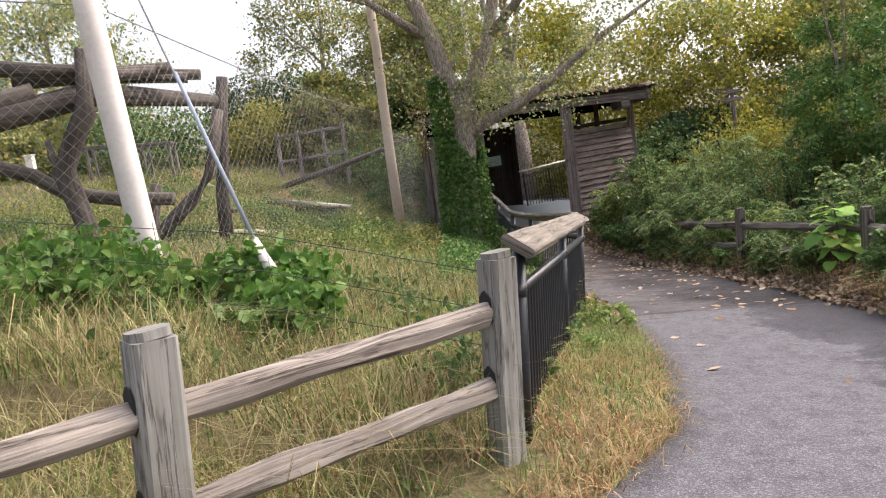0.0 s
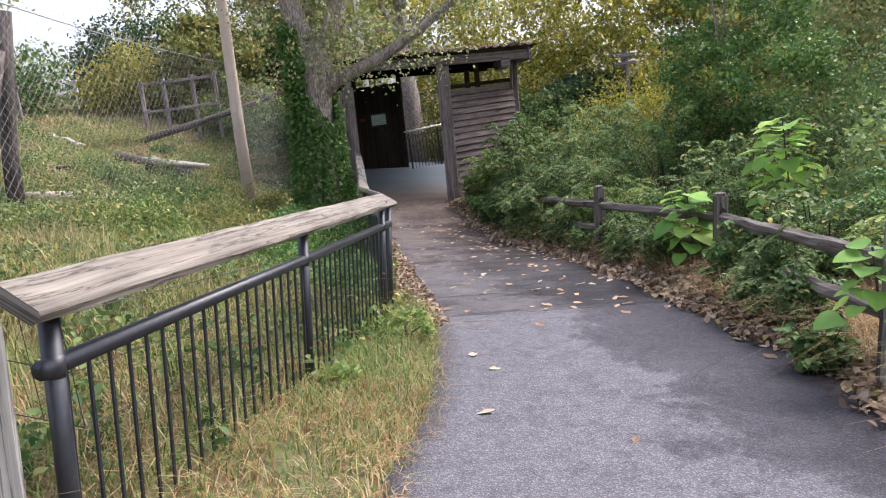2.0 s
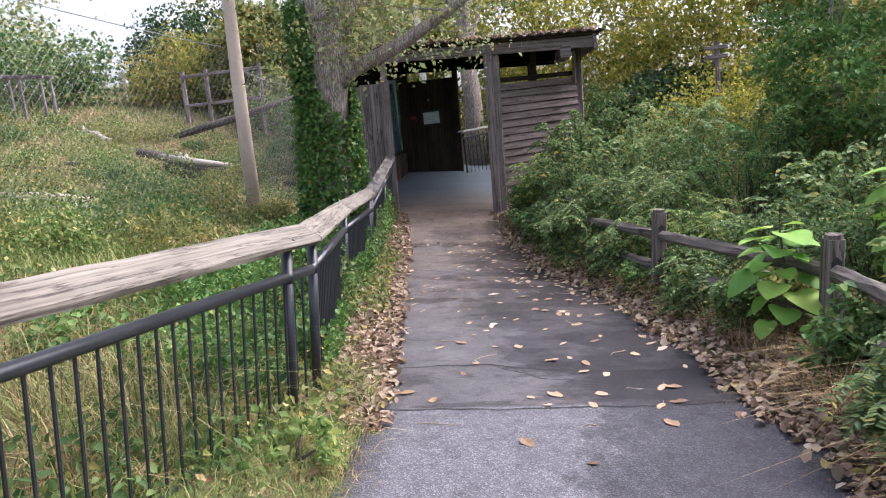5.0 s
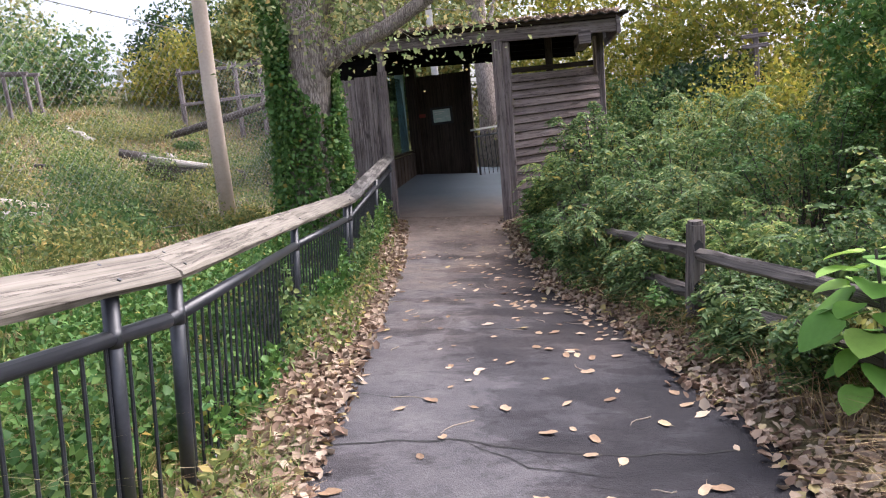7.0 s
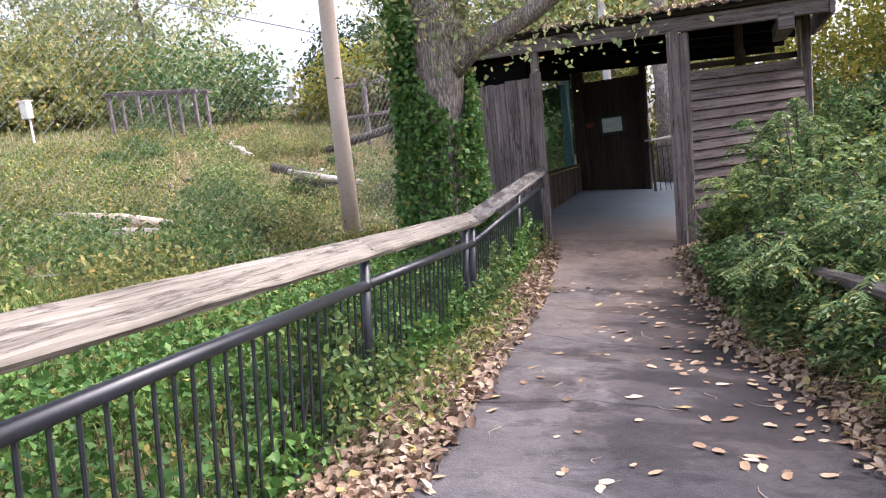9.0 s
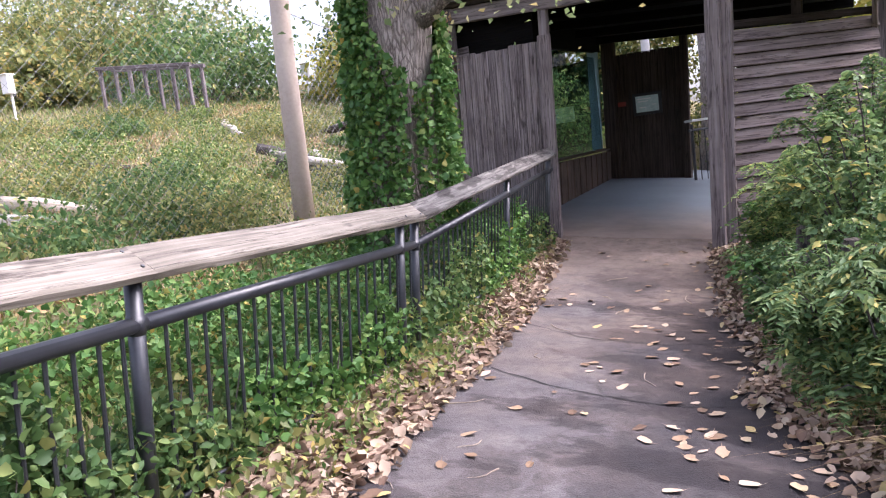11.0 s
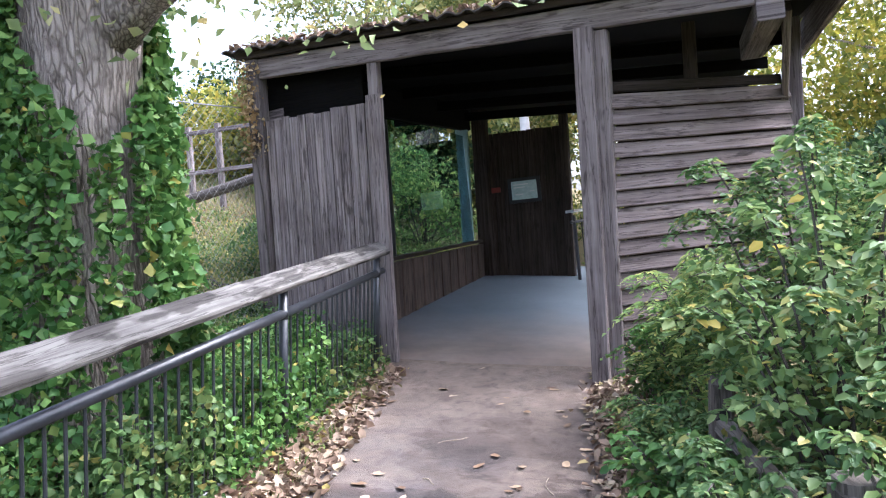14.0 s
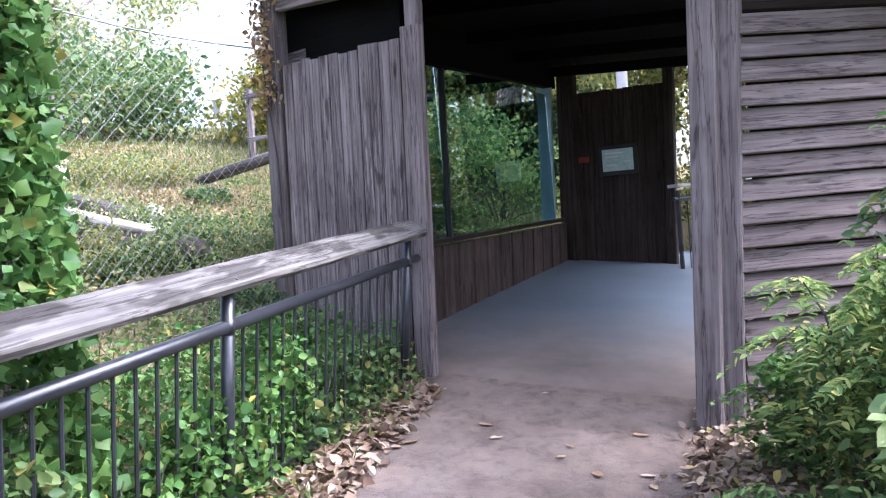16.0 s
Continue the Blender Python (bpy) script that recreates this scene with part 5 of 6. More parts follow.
def rail_at(y):
    ys = [r[1] for r in RAIL]
    return np.interp(y, ys, [r[0] for r in RAIL]), np.interp(y, ys, [r[2] for r in RAIL])


p = keep_off(scatter(gl, 15000, -1.6, 1.8, 3.7, 9.2), 0.0)
q = np.array([noise.noise(Vector((x * 1.1, y * 1.1, 33))) + 0.6 * noise.noise(Vector((x * 3.9, y * 3.9, 7))) for x, y in p])
p = p[(q > 0.08) & (p[:, 0] < np.interp(p[:, 1], FENCE_Y, FENCE_X) + 0.12)]
pts = ground_pts(p)
pts[:, 2] += gl.uniform(0.02, 1, len(p)) ** 1.4 * 0.24
stuff("ground_weeds", leaf_mesh("ground_weeds", pts, L_GREEN, 0.055, 0.036, up=0.6, gen=gl), "low green weeds behind the guard rail", "weeds")


# climbers on the pickets
for k, (y0, y1, n, top) in enumerate(((8.7, 10.5, 3200, 0.6), (10.6, 12.0, 4600, 1.0), (12.0, 13.8, 5600, 0.85), (13.9, 15.8, 7800, 1.0), (15.8, 17.4, 5600, 1.0), (17.3, 18.6, 3000, 0.85))):
    y = gl.uniform(y0, y1, n)
    x, z1 = rail_at(y)
    z0 = lay(x, y)
    crest = np.array([0.55 + 0.8 * noise.noise(Vector((v * 1.9, k, 0))) for v in y])
    h = gl.uniform(0, 1, n) * (z1 - z0 - 0.2) * np.clip(crest, 0.15, 1.1) * top
    pts = np.stack([x - RAIL_LEAN * (z1 - z0 - 0.03 - h) + gl.normal(size=n) * 0.065 - 0.07, y, z0 + 0.03 + h], 1)
    ob = thing("climbing_vine", (float(x.mean()), float(y.mean()), float(z0.mean())), "green vine climbing through the rail pickets", "vine", "vines on the rail")
    part("foliage", leaf_mesh("foliage", pts, (L_IVY, L_GREEN)[k % 2], 0.045, 0.036, up=0.4, gen=gl), None, ob)
    mk = MeshMaker()
    for i in range(7):
        yy = y0 + (y1 - y0) * (i + 0.5) / 7
        xx, zz = rail_at(yy)
        g0 = lie(xx, yy)
        mk.tube([(xx - 0.12, yy, g0), (xx - 0.14, yy + 0.06, g0 + 0.25), (xx - 0.08, yy + 0.1, g0 + 0.5)], [0.006, 0.005, 0.003], 5)
    part("stem", mk, M_DEAD, ob)

# leaf litter along both edges
p = scatter(gl, 50000, 2.4, 6.5, 4.0, 19.0)
xr = np.interp(p[:, 1], RY, RX)
e = p[:, 0] - xr
w = np.interp(p[:, 1], [4, 8, 12, 16, 19], [0.6, 0.7, 0.85, 0.65, 0.35])
inner = np.array([0.10 + 0.22 * noise.noise(Vector((y * 0.9, 2, 0))) for y in p[:, 1]])
p = p[(e > -inner - 0.05 * gl.normal(size=len(p))) & (e < w + 0.2 * gl.normal(size=len(p)))]
pts = ground_pts(p, 0.02)
pts[:, 2] += gl.uniform(0, 0.035, len(p))
stuff("leaf_litter", leaf_mesh("leaf_litter", pts, L_LITTER, 0.064, 0.047, up=4.0, droop=0.0, gen=gl), "brown and tan fallen leaves along the path edge", "leaf litter")
p = scatter(gl, 22000, 0.6, 2.3, 8.0, 18.9)
xl = np.interp(p[:, 1], LY, LX)
e = xl - p[:, 0]
p = p[(e > -0.10 - 0.10 * gl.uniform(size=len(p)) ** 2) & (e < 0.36 + np.where(gl.uniform(size=len(p)) < 0.12, 0.5, 0.08) * np.abs(gl.normal(size=len(p))))]
pts = ground_pts(p, 0.018)
pts[:, 2] += gl.uniform(0, 0.03, len(p))
stuff("leaf_litter", leaf_mesh("leaf_litter", pts, L_LITTER, 0.07, 0.052, up=4.0, droop=0.0, gen=gl), "dry fallen leaves below the guard rail", "leaf litter")
# bleached straw beside the path
p = scatter(gl, 11000, 0.3, 2.1, 3.2, 8.8)
xl = np.interp(p[:, 1], LY, LX)
e = xl - p[:, 0]
p = p[(e > -0.06 + 0.05 * gl.normal(size=len(p))) & (e < 0.26 + 0.12 * gl.normal(size=len(p)))]
stuff("straw_verge", blade_mesh("straw_verge", ground_pts(p), 0.09, 0.006, L_TAN, 1.8, gl), "bleached straw at the asphalt edge", "grass")
p = scatter(gl, 5500, 0.3, 1.9, 3.1, 6.2)
e = np.interp(p[:, 1], LY, LX) - p[:, 0]
p = p[(e > -0.02) & (e < 0.75) & (np.array([noise.noise(Vector((x * 2.2, y * 1.6, 41))) for x, y in p]) > -0.15)]
stuff("straw_verge", blade_mesh("straw_verge", ground_pts(p), 0.11, 0.006, L_RUST, 1.5, gl), "rust-coloured dead grass at the verge", "grass")
p = scatter(gl, 17000, 3.9, 6.6, 3.4, 8.6)
e = p[:, 0] - np.interp(p[:, 1], RY, RX)
p = p[(e > 0.2) & (e < 1.9) & (np.array([noise.noise(Vector((x * 1.5, y * 1.5, 19))) for x, y in p]) > -0.25)]
stuff("dry_grass", blade_mesh("dry_grass", ground_pts(p), 0.42, 0.006, L_TAN, 1.5, gl), "tangled dead straw beside the path", "grass")
p = scatter(gl, 17000, 3.6, 6.4, 3.5, 12.5)
xr = np.interp(p[:, 1], RY, RX)
e = p[:, 0] - xr
p = p[(e > 0.25) & (e < 1.6)]
p = p[np.array([noise.noise(Vector((x * 1.3, y * 1.3, 9))) for x, y in p]) > -0.05]
stuff("dry_grass", blade_mesh("dry_grass", ground_pts(p), 0.30, 0.006, L_TAN, 1.2, gl), "tangled dry grass under the old fence", "grass")

p = scatter(gl, 5200, 3.7, 4.9, 10.8, 14.2)
e = p[:, 0] - np.interp(p[:, 1], RY, RX)
p = p[(e > 0.3) & (e < 0.85)]
stuff("dry_grass", blade_mesh("dry_grass", ground_pts(p), 0.36, 0.006, L_TAN, 1.5, gl), "bleached straw tangled about the old fence", "grass")

# leaves lying on the asphalt
def curled_leaf(seed, size):
    r = random.Random(seed)
    n = 9
    v = [(0, 0, 0.004)]
    for i in range(n):
        a = 2 * math.pi * i / n
        rr = size * (0.5 + 0.13 * r.uniform(-1, 1)) * (1.25 if i == 0 else 1)
        x, y = rr * math.cos(a), rr * 0.72 * math.sin(a)
        v.append((x, y, 0.004 + 0.35 * size * (abs(y) / size) ** 1.5 + 0.03 * size * r.random() + 0.12 * size * (x / size) ** 2))
    f = [(0, i + 1, (i + 1) % n + 1) for i in range(n)]
    v += [(-size * 0.5, 0.002, 0.006), (-size * 0.95, 0.0, 0.014), (-size * 0.5, -0.002, 0.006)]
    f.append((n + 1, n + 2, n + 3))
    me = bpy.data.meshes.new("fallen_leaf")
    me.from_pydata(v, [], f)
    return me


def one_leaf_material(name, col):
    m, nt, b = shader(name)
    oi = nt.nodes.new("ShaderNodeObjectInfo")
    c = ramp(nt, oi.outputs["Random"], col)
    fine = noise_tex(nt, place(nt, (1, 1, 1)), 60, 4)
    c = blend(nt, 0.4, c, ramp(nt, fine, [(0.3, (0.6, 0.55, 0.5)), (0.7, (1.1, 1.1, 1.1))]), "MULTIPLY")
    nt.links.new(c, b.inputs["Base Color"])
    b.inputs["Roughness"].default_value = 0.75
    return m


M_FALLEN = one_leaf_material("dry_leaf", [(0, (0.12, 0.07, 0.04)), (0.3, (0.28, 0.18, 0.10)), (0.7, (0.45, 0.33, 0.21)), (0.92, (0.50, 0.40, 0.29)), (1, (0.45, 0.34, 0.13))])
leaf_kinds = []
for k in range(6):
    me = curled_leaf(k, 0.05 + 0.009 * k)
    me.materials.append(M_FALLEN)
    leaf_kinds.append(me)
made = 0
while made < 260:
    y = float(gl.uniform(5.0, 19.0) if made % 3 else gl.uniform(9.0, 16.5))
    xl, xr = np.interp(y, LY, LX), np.interp(y, RY, RX)
    s = float(gl.uniform(0, 1))
    s = s if made % 2 else (s ** 0.5)
    x = xl + 0.05 + (xr - xl - 0.1) * s
    if y < 8 and gl.uniform() < 0.75:
        continue
    if made > 180:
        y = float(gl.uniform(11.0, 15.5))
        x = float(np.interp(y, RY, RX) - 0.02 - 0.9 * gl.uniform(0, 1) ** 1.5)
    ob = new("fallen_leaf", leaf_kinds[made % 6])
    ob.matrix_basis = pose(x, y, on_path(x, y) + 0.002, gl.uniform(-8, 8), gl.uniform(-8, 8), gl.uniform(0, 360))
    tagged(ob, "dry tan fallen leaf lying on the asphalt", "leaf", "fallen leaves on the path")
    made += 1


# twigs on the asphalt
for k in range(26):
    y = float(gl.uniform(8.0, 17.5))
    xl, xr = np.interp(y, LY, LX), np.interp(y, RY, RX)
    x = float(xl + 0.1 + (xr - xl - 0.2) * gl.uniform(0, 1))
    a, ln = gl.uniform(0, 2 * np.pi), gl.uniform(0.1, 0.3)
    mk = MeshMaker()
    pt = []
    for i in range(5):
        f = i / 4 - 0.5
        px, py = x + f * ln * math.cos(a) + 0.02 * math.sin(5 * f + k) * math.sin(a), y + f * ln * math.sin(a) - 0.02 * math.sin(5 * f + k) * math.cos(a)
        pt.append((px, py, on_path(px, py) + 0.005))
    mk.tube(pt, [0.004, 0.0035, 0.003, 0.0025, 0.0015], 5)
    solo("twig", mk, M_TWIG, "thin bleached twig lying on the path", "twig", "twigs on the path")

# ---- broad-leaved saplings by the old fence ----
def heart_leaf(size, seed):
    """A broad heart-shaped leaf blade, cupped, with a midrib fold."""
    pr = [(0.0, 0.0), (-0.10, 0.28), (0.0, 0.46), (0.2, 0.56), (0.45, 0.54), (0.7, 0.40), (0.9, 0.2), (1.02, 0.0)]
    v, f = [], []
    for x, w in pr:
        z = -0.22 * x * x
        v += [(x * size, w * size, (z + 0.16 * w) * size), (x * size, 0, z * size), (x * size, -w * size, (z + 0.16 * w) * size)]
    for i in range(len(pr) - 1):
        a = i * 3
        f += [(a, a + 1, a + 4, a + 3), (a + 1, a + 2, a + 5, a + 4)]
    me = bpy.data.meshes.new("leaf")
    me.from_pydata(v, [], f)
    me.polygons.foreach_set("use_smooth", [True] * len(f))
    return me


def broad_material():
    m, nt, b = shader("broad_leaf")
    oi = nt.nodes.new("ShaderNodeObjectInfo")
    c = ramp(nt, oi.outputs["Random"], [(0, (0.12, 0.27, 0.05)), (0.6, (0.23, 0.41, 0.075)), (1, (0.38, 0.53, 0.12))])
    fine = noise_tex(nt, place(nt, (1, 1, 1)), 30, 4)
    c = blend(nt, 0.4, c, ramp(nt, fine, [(0.3, (0.75, 0.75, 0.6)), (0.7, (1.1, 1.1, 1.0))]), "MULTIPLY")
    nt.links.new(c, b.inputs["Base Color"])
    b.inputs["Roughness"].default_value = 0.6
    b.inputs["Specular IOR Level"].default_value = 0.25
    t = nt.nodes.new("ShaderNodeBsdfTranslucent")
    nt.links.new(c, t.inputs["Color"])
    mx = nt.nodes.new("ShaderNodeMixShader")
    mx.inputs["Fac"].default_value = 0.3
    nt.links.new(b.outputs["BSDF"], mx.inputs[1])
    nt.links.new(t.outputs["BSDF"], mx.inputs[2])
    nt.links.new(mx.outputs["Shader"], nt.nodes["Material Output"].inputs["Surface"])
    return m


M_BROAD = broad_material()
heart = [heart_leaf(s, 0) for s in (0.15, 0.2, 0.25)]
for me in heart:
    me.materials.append(M_BROAD)
for k, (x, y, top, n, sp) in enumerate(((4.85, 9.3, -0.16, 34, 0.36), (6.2, 9.7, 0.42, 60, 0.62), (4.37, 5.56, -0.06, 26, 0.26))):
    z = lie(x, y)
    ob = thing("catalpa_sapling", (x, y, z), "bright green sapling with broad heart-shaped leaves", "sapling", "broad-leaved saplings")
    mk = MeshMaker()
    mk.tube([(x, y, z - 0.05), (x + 0.03, y - 0.02, (z + top) / 2), (x, y, top)], [0.014, 0.011, 0.007], 7)
    part("stem", mk, M_DEAD, ob)
    small = 0.62 if k == 2 else 1.0
    for i in range(n):
        a = i * 2.4 + k
        f = i / n
        lz = top - f * (top - z) * (0.5 if k == 2 else 0.75)
        lf = new("leaf", heart[(i + k) % 3])
        rr = 0.04 + sp * (0.35 + 0.5 * ((i * 7) % 5) / 5)
        lf.parent = ob
        droop = (-8 + 14 * ((i * 3) % 4) / 4) if f < 0.35 else (6 + 30 * ((i * 3) % 4) / 4)
        lf.matrix_basis = pose(rr * math.cos(a) * (0.3 + 0.7 * f), rr * math.sin(a) * (0.3 + 0.7 * f), lz - z, -16 + 32 * ((i * 5) % 7) / 7, droop, math.degrees(a)) @ Matrix.Scale(small * (0.8 + 0.35 * ((i * 11) % 5) / 5), 4)

# ---- shrubs of the tall grass ----
for k, (x, y, r, h) in enumerate(((-3.0, 6.3, 0.75, 0.55), (-2.1, 5.5, 0.6, 0.5), (-1.2, 5.6, 0.5, 0.5), (-0.95, 4.9, 0.4, 0.38), (-2.5, 4.7, 0.45, 0.35))):
    shrub(x, y, r, h, 1500, L_BIG, 0.082, "bright green bramble growing through the dry grass", "bramble", "brambles in the grass", 40 + k, "bramble", clumps=30, lift=0.3, wide=0.75)
shrub(1.62, 7.4, 0.2, 0.26, 260, L_LIGHT, 0.05, "light green weed beside the guard rail", "weed", "", 60, "weed", clumps=8)
shrub(1.2, 6.0, 0.16, 0.26, 220, L_LIGHT, 0.05, "light green weed beside the guard rail", "weed", "", 61, "weed", clumps=8)

# tussocks on the enclosure bank
gt = np.random.default_rng(77)
for k in range(64):
    x, y = float(gt.uniform(-9.5, -0.4)), float(gt.uniform(8.5, 24.0))
    if x > np.interp(y, FENCE_Y, FENCE_X) - 0.6 or math.dist((x, y), (TX, TY)) < 0.9:
        continue
    r = float(gt.uniform(0.3, 0.75))
    shrub(x, y, r, r * 0.85, 1700, (L_GRASS, L_OLIVE, L_GREEN)[k % 3], 0.046, "low tussock of weeds on the grassy bank", "tussock", "tussocks on the bank", 700 + k, "tussock", clumps=26, stem=False)

# ---- dead-wood climbing frame in the enclosure ----
frame_thing = thing("dead_wood_climber", (-3.6, 11.0, lie(-3.6, 11.0)), "weathered dead-wood climbing frame of crooked trunks and beams", "climbing frame")


def trunk_part(name, pts, rad, sides=12, rough=0.14):
    mk = MeshMaker()
    mk.tube(pts, rad, sides, rough)
    return part(name, mk, M_DEAD, frame_thing, smooth=True)


trunk_part("post", [(-3.62, 12.8, lie(-3.6, 12.8) - 0.2), (-3.5, 12.8, 1.2), (-3.3, 12.8, 2.3), (-3.12, 12.8, 3.15)], [0.13, 0.11, 0.11, 0.09])
trunk_part("crooked_post", [(-4.15, 9.3, lie(-4.1, 9.3) - 0.2), (-4.18, 9.3, 1.1), (-4.3, 9.3, 1.8), (-4.12, 9.3, 2.15), (-3.9, 9.3, 2.45), (-3.86, 9.3, 2.7), (-3.78, 9.3, 3.2)], [0.13, 0.12, 0.14, 0.12, 0.13, 0.09, 0.08])
trunk_part("beam", [(-6.2, 8.2, 2.25), (-4.8, 9.0, 2.52), (-3.9, 9.6, 2.72), (-3.3, 12.7, 2.78)], [0.17, 0.16, 0.15, 0.10])
trunk_part("beam", [(-6.0, 8.0, 2.5), (-4.9, 8.9, 2.66), (-4.4, 9.2, 2.8)], [0.12, 0.12, 0.1])
for i in range(5):
    trunk_part("log", [(-4.7 + 0.12 * i, 9.35 + 0.28 * i, 2.96 + 0.035 * i), (-3.35 + 0.1 * i, 9.85 + 0.3 * i, 2.9 + 0.06 * (i % 3))], [0.09, 0.075], 10)
trunk_part("log", [(-4.8, 9.1, 3.12), (-4.2, 9.3, 3.02), (-3.75, 9.6, 2.98)], [0.1, 0.085, 0.07], 10)
trunk_part("brace", [(-4.68, 12.3, lie(-4.7, 12.3) - 0.05), (-4.3, 12.3, 0.92), (-3.82, 12.3, 1.27), (-3.5, 12.35, 1.6), (-3.37, 12.4, 2.0), (-3.24, 12.6, 2.6)], [0.12, 0.115, 0.11, 0.10, 0.10, 0.09])
trunk_part("fork", [(-4.3, 9.3, 1.78), (-4.4, 9.3, 2.0), (-4.42, 9.3, 2.22)], [0.07, 0.055, 0.03])
trunk_part("short_post", [(-3.72, 9.8, lie(-3.72, 9.8) - 0.1), (-3.58, 9.8, 1.0), (-3.42, 9.8, 1.5)], [0.085, 0.08, 0.07])
trunk_part("low_log", [(-5.6, 9.5, 2.2), (-4.85, 9.6, 1.86), (-4.5, 9.6, 1.58), (-3.82, 9.6, 1.38), (-3.17, 9.6, 1.28)], [0.08, 0.09, 0.09, 0.085, 0.085])


def fallen_log(pts, rad, label, name="log", mat=None):
    mk = MeshMaker()
    mk.tube(pts, rad, 10, 0.18)
    return solo(name, mk, mat or M_DEAD, label, "log", "logs on the bank", smooth=True)


def lying(x0, y0, x1, y1, r, label, bend=0.05, mat=None):
    pts = []
    for f in (0, 0.3, 0.6, 1):
        x, y = x0 + (x1 - x0) * f, y0 + (y1 - y0) * f + bend * math.sin(7 * f)
        pts.append((x, y, lie(x, y) + r * 0.6))
    return fallen_log(pts, [r, r * 1.1, r, r * 0.7], label, mat=mat)


M_PALELOG = weathered_wood("bleached_wood", (0.35, 0.29, 0.22), (0.55, 0.48, 0.38), (0.72, 0.65, 0.55), grain=16)
fallen_log([(-4.8, 15.4, lie(-4.8, 15.4) + 0.06), (-3.9, 15.6, lie(-3.9, 15.6) + 0.08), (-3.3, 15.8, lie(-3.3, 15.8) + 0.05)], [0.08, 0.09, 0.06], "bleached split log lying in the grass", mat=M_PALELOG)
lying(-5.0, 21.6, -3.4, 22.2, 0.12, "thick dark rotting log on the bank")
lying(-2.2, 20.9, -0.7, 20.5, 0.06, "thin pale branch lying beside the shelter")
lying(-3.9, 22.6, -2.6, 21.6, 0.07, "bleached driftwood branch on the bank")
lying(-5.5, 19.3, -4.2, 18.9, 0.05, "pale stick lying in the meadow")
lying(-4.35, 22.5, -3.75, 22.0, 0.09, "twisted bleached driftwood on the bank", 0.12, M_BLEACHED)
lying(-4.0, 22.1, -3.7, 21.7, 0.07, "twisted bleached driftwood on the bank", 0.1, M_BLEACHED)
fallen_log([(-3.9, 20.6, lie(-3.9, 20.6) + 0.20), (-3.3, 20.5, lie(-3.3, 20.5) + 0.23), (-2.6, 20.5, lie(-2.6, 20.5) + 0.23), (-1.95, 20.5, lie(-1.95, 20.5) + 0.19)], [0.15, 0.24, 0.24, 0.18], "broad weathered log half sunk in the bank")
fallen_log([(-3.95, 20.45, lie(-3.95, 20.45) + 0.42), (-3.2, 20.35, lie(-3.2, 20.35) + 0.47), (-2.4, 20.4, lie(-2.4, 20.4) + 0.43)], [0.05, 0.075, 0.05], "pale split slab lying on the broad log", mat=M_BLEACHED)
lying(-3.8, 14.6, -2.9, 15.0, 0.07, "flat bleached slab of wood in the grass", 0.02, M_BLEACHED)
lying(-6.7, 23.1, -6.0, 22.6, 0.08, "bleached driftwood branch on the bank", 0.1, M_BLEACHED)
lying(-3.5, 21.4, -2.8, 21.0, 0.05, "bleached driftwood branch on the bank", 0.1, M_BLEACHED)
lying(-7.3, 23.8, -6.8, 23.2, 0.07, "bleached driftwood branch on the bank", 0.1, M_BLEACHED)
lying(-6.2, 18.2, -5.3, 18.6, 0.06, "pale stick lying in the meadow")
fallen_log([(-5.3, 24.6, 1.2), (-4.5, 24.5, 1.33), (-3.3, 24.5, 1.53), (-1.8, 24.5, 1.83), (-0.7, 24.6, 2.1)], [0.08, 0.1, 0.095, 0.08, 0.05], "long leaning dead branch behind the mesh")

# ---- wire stock fence in the long grass ----
wf = thing("wire_fence", (-3.0, 4.6, lie(-3.0, 4.6)), "slack wire stock fence running through the tall grass", "fence")
WP = [(-5.2, 5.6), (-2.9, 5.0), (-0.9, 4.5), (0.35, 4.3), (0.85, 5.9)]
for i, (x, y) in enumerate(WP):
    if i in (0, 1):
        mk = MeshMaker()
        mk.tube([(x, y, lie(x, y) - 0.1), (x, y, lie(x, y) + 0.72)], [0.05, 0.045], 9, 0.1)
        part("post", mk, M_DEAD, wf, smooth=True)
for h in (0.30, 0.52, 0.74):
    mk = MeshMaker()
    mk.tube([(x, y, lie(x, y) + h) for x, y in WP], 0.0024, 4)
    part("strand", mk, M_STEEL, wf)
for i in range(26):
    f = i / 25 * 3
    k = min(int(f), 2)
    f -= k
    x, y = WP[k][0] + (WP[k + 1][0] - WP[k][0]) * f, WP[k][1] + (WP[k + 1][1] - WP[k][1]) * f
    mk = MeshMaker()
    mk.tube([(x, y, lie(x, y) + 0.3), (x, y, lie(x, y) + 0.74)], 0.0016, 4)
    part("stay", mk, M_STEEL, wf)

# ---- inside and behind the shelter ----
M_SIGN = mottled("sign_face", [(0.3, (0.30, 0.40, 0.36)), (0.5, (0.48, 0.58, 0.54)), (0.7, (0.62, 0.68, 0.64))], 9, 30, 0.35)
M_WHITE = mottled("white_painted_board", [(0.3, (0.62, 0.60, 0.56)), (0.7, (0.80, 0.78, 0.74))], 3, 40, 0.6)
M_RED = mottled("red_plate", [(0.3, (0.16, 0.03, 0.025)), (0.7, (0.24, 0.05, 0.04))], 6, 40, 0.5)
sign = thing("wall_sign", (1.93, 25.14, 0.72), "small framed information sign on the dark end wall", "sign")
mk = MeshMaker()
mk.beam((1.64, 25.15, 0.89), (2.2, 25.17, 0.89), 0.05, 0.44, bev=0.008)
part("frame", mk, M_DARKFRAME, sign)
mk = MeshMaker()
mk.beam((1.70, 25.115, 0.89), (2.14, 25.135, 0.89), 0.02, 0.32, bev=0.003)
face = part("panel", mk, M_SIGN, sign, "pale green printed panel")
